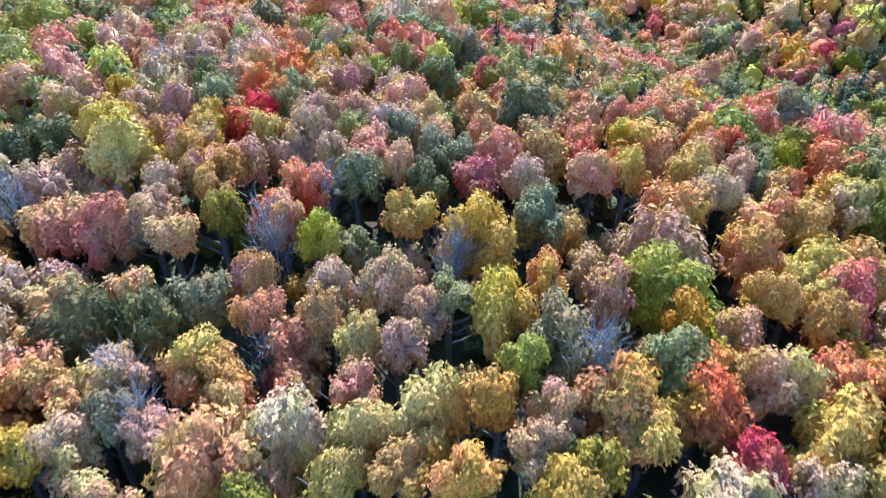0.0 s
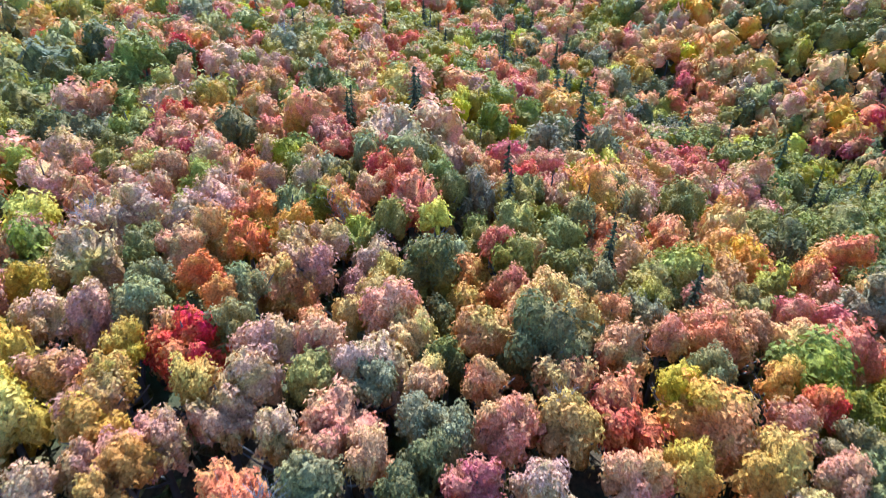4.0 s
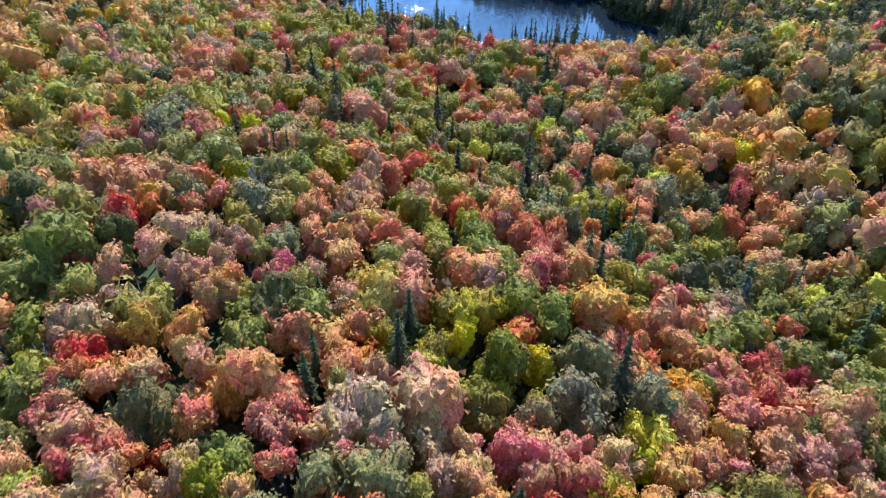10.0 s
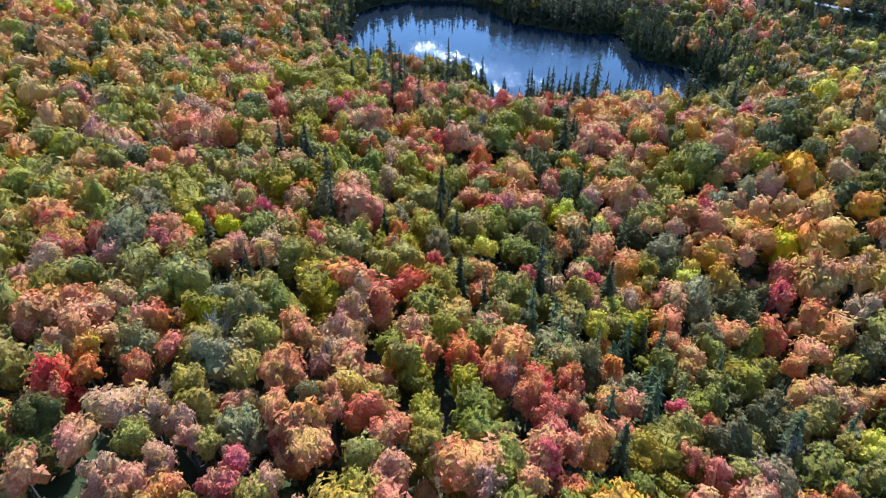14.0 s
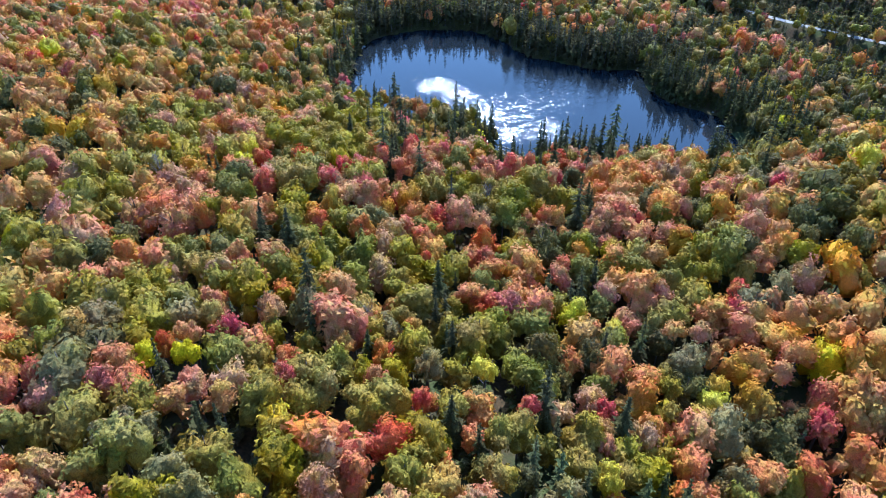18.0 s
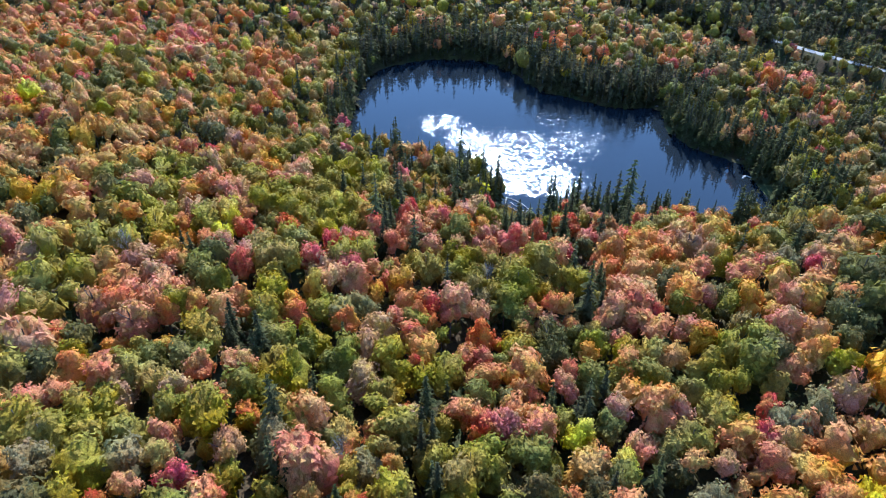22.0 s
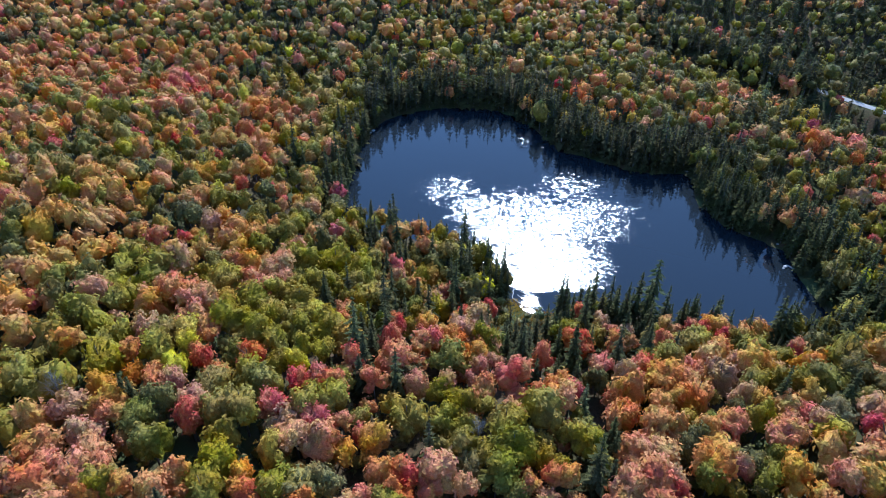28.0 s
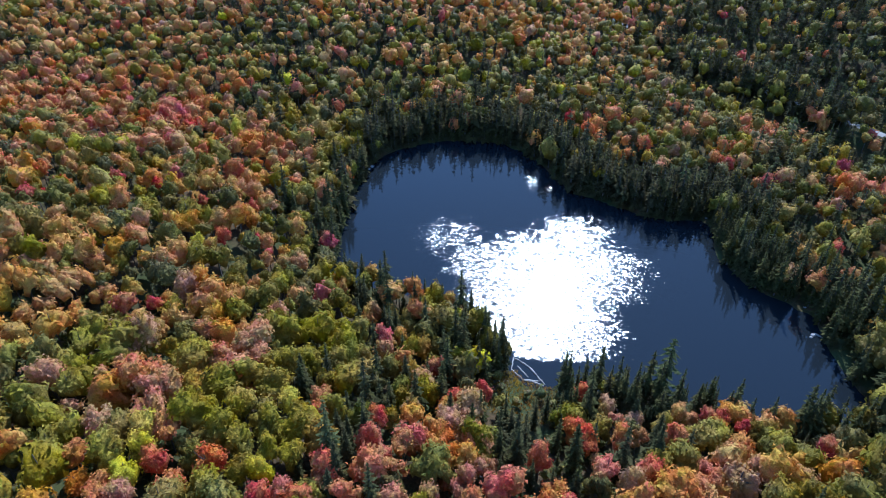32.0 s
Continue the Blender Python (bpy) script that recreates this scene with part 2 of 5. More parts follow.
SHORE = ((-74, 226), (-76, 255), (-78, 285), (-77, 312), (-70, 336), (-53, 347), (-35, 354), (-15, 355), (0, 349), (14, 336),
         (24, 315), (33, 301), (45, 295), (58, 287), (70, 281), (85, 280), (97, 284), (97, 268), (95, 253), (99, 238),
         (108, 228), (118, 222), (125, 213), (123, 200), (125, 186), (130, 170), (124, 159), (108, 156), (88, 158), (72, 164),
         (52, 169), (34, 167), (18, 164), (8, 168), (3, 180), (-4, 194), (-16, 205), (-32, 210), (-50, 214), (-65, 218))


def rounded(points, times=2):
    """A closed line with its corners cut, so that it runs smoothly."""
    p = np.array(points, float)
    for _ in range(times):
        q = np.roll(p, -1, 0)
        p = np.stack([0.75 * p + 0.25 * q, 0.25 * p + 0.75 * q], 1).reshape(-1, 2)
    return p


LAKE = rounded(SHORE)
ROAD = np.array([(60, 640), (91, 580), (112, 530), (137, 487), (165, 452), (188, 421), (204, 404), (220, 386), (240, 362), (300, 310), (420, 240), (600, 180)], float)


def off_line(p, line, closed):
    """Distance of each point to a line of points."""
    a = line if closed else line[:-1]
    b = np.roll(line, -1, 0) if closed else line[1:]
    best = np.full(len(p), 1e9)
    for s, e in zip(a, b):
        d = e - s
        k = np.clip(((p - s) @ d) / (d @ d), 0, 1)
        best = np.minimum(best, np.hypot(*(p - s - k[:, None] * d).T))
    return best


def off_shore(p):
    """Distance to the shore: positive on land, negative on the water."""
    inside = np.zeros(len(p), bool)
    for (ax, ay), (bx, by) in zip(LAKE, np.roll(LAKE, -1, 0)):
        cut = (ay > p[:, 1]) != (by > p[:, 1])
        inside ^= cut & (p[:, 0] < (bx - ax) * (p[:, 1] - ay) / (by - ay + 1e-12) + ax)
    return off_line(p, LAKE, True) * np.where(inside, -1, 1)


def smooth(x):
    x = np.clip(x, 0, 1)
    return x * x * (3 - 2 * x)


def height(p):
    """Ground height at each (x, y)."""
    p = np.asarray(p, float)
    gx = np.exp(-((p[:, :1] - HILL_X) ** 2) / (2 * 90.0**2))
    gy = np.exp(-((p[:, 1:] - HILL_Y) ** 2) / (2 * 90.0**2))
    h = 13.0 + np.einsum("ni,nj,ji->n", gx, gy, np.array(HILLS))
    for x, y, rise in KNOLLS:
        h += rise * np.exp(-((p - (x, y)) ** 2).sum(1) / (2 * 24.0**2))
    h += 0.8 * np.sin(p[:, 0] * 0.11 + 1.3) * np.sin(p[:, 1] * 0.09)
    d = off_shore(p)
    h = np.where(d > 0, 0.15 + (h - 0.15) * smooth(d / 42.0) + 0.8 * smooth(d / 5.0), np.maximum(d * 0.35, -4.0))
    r = off_line(p, ROAD, False)
    flat = 1.0
    return flat * (1 - smooth((r - 6) / 22)) + h * smooth((r - 6) / 22)


def mesh_from(name, verts, faces, materials, slots=None, rounded_off=False):
    """A mesh from arrays: verts (n, 3), faces (m, 3 or 4)."""
    sides = faces.shape[1]
    m = bpy.data.meshes.new(name)
    m.vertices.add(len(verts))
    m.vertices.foreach_set("co", np.asarray(verts, np.float32).ravel())
    m.loops.add(faces.size)
    m.loops.foreach_set("vertex_index", faces.astype(np.int32).ravel())
    m.polygons.add(len(faces))
    m.polygons.foreach_set("loop_start", np.arange(0, faces.size, sides, dtype=np.int32))
    for mat in materials:
        m.materials.append(mat)
    if slots is not None:
        m.polygons.foreach_set("material_index", np.asarray(slots, np.int32))
    if rounded_off:
        m.polygons.foreach_set("use_smooth", np.ones(len(faces), bool))
    m.update(calc_edges=True)
    m.validate()
    return m


def sheet(name, xs, ys, z_of, mat):
    gx, gy = np.meshgrid(xs, ys)
    p = np.stack([gx.ravel(), gy.ravel()], 1)
    v = np.c_[p, z_of(p)]
    n, k = len(xs), np.arange(len(p)).reshape(len(ys), len(xs))
    f = np.stack([k[:-1, :-1], k[:-1, 1:], k[1:, 1:], k[1:, :-1]], -1).reshape(-1, 4)
    m = mesh_from(name, v, f, [mat])
    m.polygons.foreach_set("use_smooth", np.ones(len(f), bool))
    return new(name, m)


near_x = np.arange(-640, 641, 8.0)
near_y = np.arange(-420, 861, 8.0)
far_x = np.r_[-4000, -2500, -1500, -950, near_x, 950, 1500, 2500, 4000]
far_y = np.r_[-4000, -2500, -1500, -800, near_y, 1200, 1800, 2800, 4000]
ground = tagged(sheet("ground", far_x, far_y, height, GROUND), "brown leaf litter and moss on the forest floor", "ground", kind="structure")

bm = bmesh.new()
bm.faces.new([bm.verts.new((x, y, 0.0)) for x, y in rounded(np.array(SHORE[::-1]) + (np.array(SHORE[::-1]) - np.mean(SHORE, 0)) * 0.03)])
bmesh.ops.triangulate(bm, faces=bm.faces[:])
water_mesh = bpy.data.meshes.new("water")
bm.to_mesh(water_mesh)
bm.free()
water_mesh.materials.append(WATER)
water = tagged(new("water", water_mesh), "dark blue rippled lake with a bright sun glint", "lake", kind="structure")

# ---- trees: shapes ----
rng = np.random.default_rng(7)


def sprays(centres, normals, size, r, flat=0.38):
    """Small leaf sprays: a three-cornered blade at each centre, facing roughly along its normal."""
    n = len(centres)
    out = normals + flat * r.normal(size=(n, 3))
    out /= np.linalg.norm(out, axis=1)[:, None]
    side = np.cross(out, r.normal(size=(n, 3)))
    side /= np.linalg.norm(side, axis=1)[:, None] + 1e-9
    up = np.cross(out, side)
    corners = []
    for turn in (0.0, 2.09, 4.19):
        w = turn + r.uniform(-0.45, 0.45, (n, 1))
        corners.append(centres + size * r.uniform(0.6, 1.4, (n, 1)) * (np.cos(w) * side + np.sin(w) * up))
    return np.stack(corners, 1).reshape(-1, 3), np.arange(3 * n).reshape(-1, 3)


def ball(count, r):
    """Loosely even directions, and the faces of the skin that joins them."""
    k = np.arange(count) + 0.5
    z, w = 1 - 2 * k / count, k * 2.39996
    flat = np.sqrt(1 - z * z)
    d = np.c_[flat * np.cos(w), flat * np.sin(w), z] + r.normal(size=(count, 3)) * 0.55 / math.sqrt(count)
    d /= np.linalg.norm(d, axis=1)[:, None]
    bm = bmesh.new()
    for q in d:
        bm.verts.new(q)
    bmesh.ops.convex_hull(bm, input=bm.verts[:])
    bm.verts.index_update()
    faces = np.array([[v.index for v in f.verts] for f in bm.faces if len(f.verts) == 3])
    bm.free()
    return d, faces


def reach_of(d, heads):
    """How far the outermost dome reaches in each direction."""
    best = np.full(len(d), 0.32)
    for at, rad in heads:
        along = d @ at
        inside = along**2 - at @ at + rad**2
        best = np.maximum(best, np.where(inside > 0, along + np.sqrt(np.maximum(inside, 0)), 0))
    return best


def crown_shape(count, size, seed, puffs=17, flat=0.38, skin=130):
    """A broadleaf crown of radius 1 about its middle: a lumpy body of many leafy domes, with loose leaf sprays standing off it."""
    r = np.random.default_rng(seed)
    heads = []
    while len(heads) < puffs:
        d = r.normal(size=3)
        d /= np.linalg.norm(d)
        if d[2] < -0.6:
            continue
        reach = r.uniform(0.52, 0.78) if len(heads) > puffs // 6 else r.uniform(0.0, 0.45)
        heads.append((d * reach * (1, 1, 0.92), r.uniform(0.72, 1.22) * 1.45 / math.sqrt(puffs)))
    d, faces = ball(skin, r)
    far = reach_of(d, heads) * r.uniform(0.88, 0.96, skin)
    body = d * far[:, None]
    body[:, 2] = np.where(body[:, 2] < -0.3, -0.3 + (body[:, 2] + 0.3) * 0.85, body[:, 2])
    d = r.normal(size=(count, 3))
    d[:, 2] = np.where(d[:, 2] < -0.4, -d[:, 2], d[:, 2])
    d /= np.linalg.norm(d, axis=1)[:, None]
    far = reach_of(d, heads)
    out = d * far[:, None]
    near = np.array([at for at, rad in heads])[np.argmin([np.linalg.norm(out - at, axis=1) - rad for at, rad in heads], axis=0)]
    facing = out - near
    facing /= np.linalg.norm(facing, axis=1)[:, None] + 1e-9
    loose = sprays(d * (far * r.uniform(0.92, 1.08, count))[:, None], facing * 0.8 + (0, 0, 0.5), size, r, flat)
    return joined([(body, faces), loose])


def tube(points, radii, sides=6):
    """A tapered limb along points."""
    p, v, f = np.array(points, float), [], []
    for k, (q, rad) in enumerate(zip(p, radii)):
        way = p[min(k + 1, len(p) - 1)] - p[max(k - 1, 0)]
        a = np.cross(way, (0.31, 0.95, 0.07))
        a /= np.linalg.norm(a)
        b = np.cross(way, a)
        b /= np.linalg.norm(b)
        for s in range(sides):
            w = 2 * math.pi * s / sides
            v.append(q + rad * (math.cos(w) * a + math.sin(w) * b))
    for k in range(len(p) - 1):
        for s in range(sides):
            t = (s + 1) % sides
            f += [(k * sides + s, k * sides + t, (k + 1) * sides + t), (k * sides + s, (k + 1) * sides + t, (k + 1) * sides + s)]
    return np.array(v), np.array(f)


def joined(pieces):
    verts, faces, n = [], [], 0
    for v, f in pieces:
        verts.append(v)
        faces.append(f + n)
        n += len(v)
    return np.concatenate(verts), np.concatenate(faces)


def trunk_shape(seed, high=1.0, limbs=6, thick=0.026):
    """A broadleaf trunk of height 1 with rising limbs."""
    r = np.random.default_rng(seed)
    lean = r.normal(size=2) * 0.03
    line = [(lean[0] * z, lean[1] * z, z) for z in (-0.06, 0.0, 0.25, 0.5, 0.75, 0.93)]
    parts = [tube(line, [thick * 1.5, thick * 1.25, thick, thick * 0.8, thick * 0.5, thick * 0.15], 5)]
    for k in range(limbs):
        z, w = r.uniform(0.38, 0.72), r.uniform(0, 6.28)
        s = np.array((lean[0] * z, lean[1] * z, z))
        d = np.array((math.cos(w), math.sin(w), r.uniform(0.7, 1.3)))
        parts.append(tube([s, s + d * 0.10, s + d * 0.18 + (0, 0, 0.03)], [thick * 0.5, thick * 0.35, thick * 0.1], 4))
    return joined(parts)


def conifer_shape(levels, arms, seed, leaves=3, blade=1.0, slim=0.15, taper=0.8):
    """A spire of height 1 and radius 1: uneven whorls of drooping boughs, each a row of needle sprays, with gaps between."""
    r = np.random.default_rng(seed)
    v = []
    for k in range(levels):
        h = 0.10 + 0.88 * (k / (levels - 1)) ** 0.9 + r.uniform(-0.01, 0.01)
        reach = slim * ((1.0 - h) ** taper * 1.12 + 0.05) * r.uniform(0.7, 1.12)
        m = max(4, int(arms * (0.45 + 0.55 * (1 - h))))
        turn = r.uniform(0, 6.28)
        for a in range(m):
            w = turn + 6.28 * (a + r.uniform(-0.4, 0.4)) / m
            l = reach * r.uniform(0.45, 1.2)
            out, side = np.array((math.cos(w), math.sin(w), 0)), np.array((-math.sin(w), math.cos(w), 0))
            fall = r.uniform(0.15, 0.75)
            for s in range(leaves):
                q = (s + 0.75) / leaves
                size = blade * (0.55 * l / leaves + 0.012) * r.uniform(0.8, 1.3)
                at = out * l * q + (0, 0, h + 0.02 - fall * l * q**1.4)
                tilt = np.array((0, 0, r.uniform(-0.5, 0.5)))
                v += [at + out * size * 1.3 - (0, 0, fall * size * 1.3), at - out * size * 0.6 + (side + tilt) * size * 0.8,
                      at - out * size * 0.6 - (side + tilt) * size * 0.8]
    v += [np.array(q) for q in ((0.012, 0, 0.93), (-0.010, 0.008, 0.93), (0, 0, 1.04), (0, -0.012, 0.9), (0.01, 0.01, 0.9), (0, 0, 1.0))]
    v = np.array(v) / (slim, slim, 1.0)
    return v, np.arange(len(v)).reshape(-1, 3)


# ---- where each kind of tree grows ----
KINDS = ["russet", "peach", "orange", "red", "crimson", "gold", "yellow", "lime", "green", "dark", "grey", "pink", "spruce", "pine"]
# shares of each kind, in the order of KINDS
MIXES = {
    "ridge": (32, 30, 4, 2, 0.7, 15, 0.5, 2, 3, 3, 5, 7, 0.3, 0.3),
    "slope": (5, 17, 7, 2, 0.8, 7, 1.5, 23, 25, 12, 6, 2, 1.5, 1),
    "hollow": (1.5, 6, 4, 3, 0.7, 3, 1, 15, 25, 28, 6, 1, 12, 9),
    "orange": (4, 29, 16, 4, 0.7, 9, 1.5, 14, 15, 16, 2, 2, 3, 0),
    "fire": (4, 34, 25, 9, 0.7, 3, 0.5, 8, 11, 10, 1, 3, 2, 0),
    "mixed": (1.5, 11, 9, 3.5, 0.7, 6, 2, 27, 25, 14, 2, 1, 5, 1),
    "beyond": (2, 8, 7, 2, 0.5, 4, 1, 25, 24, 16, 1, 1, 24, 2),
    "needle": (1, 2, 2, 1, 0.3, 1, 0.5, 8, 14, 18, 1, 0, 50, 8),
    "scrub": (2, 4, 4, 3, 2, 2, 1, 16, 14, 12, 3, 2, 45, 6),
}
# places where each mix is strongest: x, y, reach
STANDS = [("ridge", -45, -235, 62), ("ridge", -60, -160, 45), ("slope", -40, -100, 50), ("hollow", 28, -118, 34), ("hollow", 68, -65, 42),
          ("hollow", 10, -20, 30), ("orange", 100, -20, 45), ("slope", -90, -50, 55), ("slope", -60, 10, 45), ("hollow", 0, 40, 32),
          ("orange", 80, 40, 50), ("orange", 120, 100, 50), ("mixed", -60, 70, 40), ("fire", -130, 90, 50), ("mixed", 0, 95, 40),
          ("fire", -210, 190, 75), ("mixed", -110, 160, 45), ("mixed", -100, 250, 50), ("fire", -260, 320, 90), ("beyond", -150, 400, 80),
          ("fire", -70, 580, 90), ("beyond", 0, 420, 60), ("orange", 50, 520, 55), ("beyond", 100, 400, 60), ("scrub", 150, 260, 50), ("scrub", 190, 340, 50),
          ("needle", 260, 470, 110), ("fire", -330, 520, 110), ("mixed", 200, 160, 60), ("needle", 200, 560, 80), ("needle", 330, 300, 90), ("mixed", 60, 140, 30)]


def shares_at(p, shore):
    total, sums = np.zeros((len(p), len(KINDS))), np.full((len(p), 1), 1e-9)
    for name, x, y, reach in STANDS:
        w = np.exp(-((p - (x, y)) ** 2).sum(1) / (2 * reach**2))[:, None] ** 1.5 + 1e-12
        m = np.array(MIXES[name], float)
        total += w * m / m.sum()
        sums += w
    total /= sums
    belt = smooth((np.where((p[:, 0] < -58) & (p[:, 1] < 335), 18, 34) - shore) / 22)[:, None] * np.where(p[:, 1] > 228, 1.0, np.where(p[:, 0] < 12, 0.4, 0.65))[:, None]
    m = np.array(MIXES["needle"], float)
    m[KINDS.index("spruce")] += 90
    return total * (1 - belt) + belt * m / m.sum()


def planted(spacing, low, high, seed):
    """Tree places on a loosened grid between two heights of the plan."""
    r = np.random.default_rng(seed)
    ys = np.arange(low, high, spacing * 0.87)
    rows = []
    for k, y in enumerate(ys):
        mid, half = -22 - 0.07 * (y + 240), 72 + 0.50 * (y + 240) + 22 * float(smooth((y + 200) / 60))
        xs = np.arange(mid - half, mid + half, spacing) + (k % 2) * spacing / 2
        rows.append(np.c_[xs, np.full(len(xs), y)])
    p = np.concatenate(rows)
    return p + r.uniform(-0.36, 0.36, p.shape) * spacing


NEAR_END = -98.0
around = np.stack(np.meshgrid(np.arange(-330, 331, 10.0), np.arange(-345, 790, 10.0)), -1).reshape(-1, 2)
around = around[np.abs(around[:, 0] + 22 + 0.07 * (around[:, 1] + 240)) > np.where(around[:, 1] < -254, 0, 74 + 0.5 * (around[:, 1] + 240) + 22 * smooth((around[:, 1] + 200) / 60))]
around = around[~((np.hypot(around[:, 0] + 42, around[:, 1] + 266) < 14))]
around += np.random.default_rng(5).uniform(-3.4, 3.4, around.shape)
spots = np.concatenate([around, planted(5.0, -256, NEAR_END, 1), planted(6.9, NEAR_END, 170, 2), planted(7.0, 170, 790, 3)])
# trees that stand out singly: x, y, crown radius
MARKED = {}
MARKED["pine"] = [(73.5, -74.6, 3.2), (8.5, -68.4, 2.1), (18.3, -63.7, 2.8), (49.9, -62, 3.1), (21.4, -54, 2.2), (13.7, -49.8, 2.2), (3.2, -46.3, 2), (21.4, -36.5, 2.5), (3.9, -35.9, 2.1), (57, 164.8, 4)]
MARKED["gold"] = [(-29.8, -239.4, 2.5), (-8.2, -236.8, 4), (-41.3, -236.2, 2), (-46, -236, 2), (-44.2, -232.3, 2.6), (-33.6, -231.5, 2), (-69.6, -231.5, 2), (-39, -231.1, 3.3), (-55.6, -225.6, 2.5), (-2.4, -225.5, 2.2), (-15.8, -224.8, 2), (-43.8, -223.5, 2), (-6.5, -222.9, 2.2), (-31.3, -222.1, 3.2), (-2.9, -221.4, 2.3), (-47.2, -219.9, 2), (2.9, -212.2, 2.7), (-32, -210.3, 4.3), (-38.8, -207, 2.6), (-12.7, -200.7, 2.2), (-5.2, -200.6, 3.5), (-59.6, -200.1, 2), (-58.5, -197, 2), (-21.4, -194.5, 3.1), (-63.4, -192.3, 2.6), (-10.2, -191.7, 2), (-54.9, -188.3, 2.2), (-62.8, -182.7, 2), (-17, -181.3, 2.3), (-78, -169.8, 2.2)]
MARKED["gold"] = MARKED["gold"] + [(-74, -139, 2.6), (-60.3, -114.3, 2), (-69.3, -107.3, 2.8), (36, -41.4, 2.9), (42.9, -10.1, 3.5), (58.1, -2.8, 5.3), (-71.6, -2.7, 2.8), (48.6, -0.5, 3.2), (102.8, -0.2, 6.2), (44.8, 51.4, 4.3), (-55, 66.2, 4.4), (-31.6, 73, 4.7), (-101.9, 77.8, 5.6), (-151.4, 110.1, 6.2)]
MARKED["peach"] = [(-36.6, -237.3, 2.3), (-23.2, -235.8, 2.3), (-17.2, -233.1, 2.8), (-23.3, -232.5, 3.7), (-3.7, -231.8, 3), (-44.4, -228.8, 2), (-54.5, -228.5, 2), (-66.5, -226.7, 2.5), (-71, -224.3, 2.6), (-57.9, -223.5, 2.8), (-27.1, -219.3, 2), (-53.3, -218.8, 2.2), (-4.3, -215.4, 3), (-65.2, -214.8, 2), (-0.1, -209.6, 3.7), (-62.6, -207.7, 2.4), (-9.8, -207.1, 3.6), (-76.7, -201.9, 3.3), (-17.1, -201.1, 2.6), (-39.1, -197.6, 2.1), (15.6, -197.5, 3.1), (-7.9, -194.8, 4.1), (-26.9, -194.5, 3.1), (-33.9, -189.5, 2), (-28.2, -189.4, 2), (-63, -186.8, 2.2), (-13.5, -185.7, 2.9), (-8.3, -183.9, 2), (-44, -183.6, 2.5), (-34.6, -182.5, 2.5)]
MARKED["peach"] = MARKED["peach"] + [(1.7, -182.5, 2), (-27.8, -182.4, 2.8), (-36.8, -178.4, 3.3), (-18.9, -176.5, 2.8), (0.3, -175.9, 2.6), (-63, -163.2, 2.8), (-54.4, -162.8, 2.7), (-59.8, -159.6, 3.3), (6, -150.3, 4), (-48.6, -159.2, 2.5), (19.1, -146.4, 4.6), (-55.1, -153.7, 3.5), (-44.3, -148.8, 2.1), (0.4, -136.8, 2.6), (-33.2, -141.1, 2.1), (-70.2, -139.2, 3.1), (-48, -138.3, 2.3), (-76, -133.3, 2.6), (-64.7, -130.6, 3.2), (-40.5, -129.7, 2), (-22.6, -129.4, 2.2), (-45.5, -129.2, 2.2), (-70.6, -128.8, 3.2), (22.7, -113.8, 3), (-56.2, -126.7, 2.5), (-70.1, -119.1, 2.6), (-52.6, -117.9, 2.3), (-58.2, -117.1, 2.1), (-39.3, -116.9, 3), (-46.1, -108.9, 2.6)]
MARKED["peach"] = MARKED["peach"] + [(-62.3, -107.9, 3.1), (-37.6, -107.7, 2), (-6.5, -82.2, 3.9), (-29.5, -97.3, 4.8), (-78.7, -92.8, 3.1), (-29.5, -90.7, 2.9), (-9, -89.7, 2.5), (-73.8, -87.6, 2.8), (-41.1, -86.6, 3.6), (-89, -84, 4), (-11.7, -83.2, 2), (-30, -82.7, 3.2), (-44.3, -82.4, 5.5), (-0.8, -80.5, 2.3), (-47.5, -79.1, 2.8), (-33.8, -77.4, 3.5), (-78.5, -73.1, 2.3), (-50, -71.4, 2), (-48.8, -68.5, 3.5), (-37.7, -66.5, 3.2), (-67.6, -66.1, 2.9), (-46.3, -60.4, 2.9), (-48.9, -57.1, 3), (-75.3, -57.1, 3.8), (-98.5, -53.6, 4.5), (-34.7, -44.1, 4), (33.1, -32.2, 3.6), (-69.2, -31, 3.8), (71.7, -29.9, 4.8), (-78.2, -27.8, 3.5)]
MARKED["peach"] = MARKED["peach"] + [(107.6, -27.2, 6.2), (35.8, -24, 4.4), (80.9, -22.3, 5.4), (63.7, -22, 4.5), (-110.8, -19.6, 4.2), (75.6, -18.1, 5.1), (28.9, -15.4, 3.6), (-115.6, -11.1, 4.8), (-59.6, -9.9, 3.6), (78.7, -8.4, 4.9), (65.4, 3.7, 3.1), (-102.9, 9.7, 3.8), (-66.7, 13.9, 3.4), (59.5, 17.3, 5.3), (-120.5, 17.8, 4.4), (-92.9, 19.5, 4.4), (29.6, 20.2, 3.7), (5.9, 22.1, 5.8), (-73.6, 25.2, 3.2), (87.7, 25.9, 5.1), (3.5, 36.3, 4.3), (-4.7, 40.2, 5), (-101.6, 45.4, 6.2), (-94.6, 50.6, 5), (82.9, 50.8, 6.2), (-57.9, 51.7, 4.1), (-140.7, 56.1, 6), (-32.5, 56.3, 3.8), (-25.2, 59.5, 2.5), (43.2, 62.4, 5.4)]
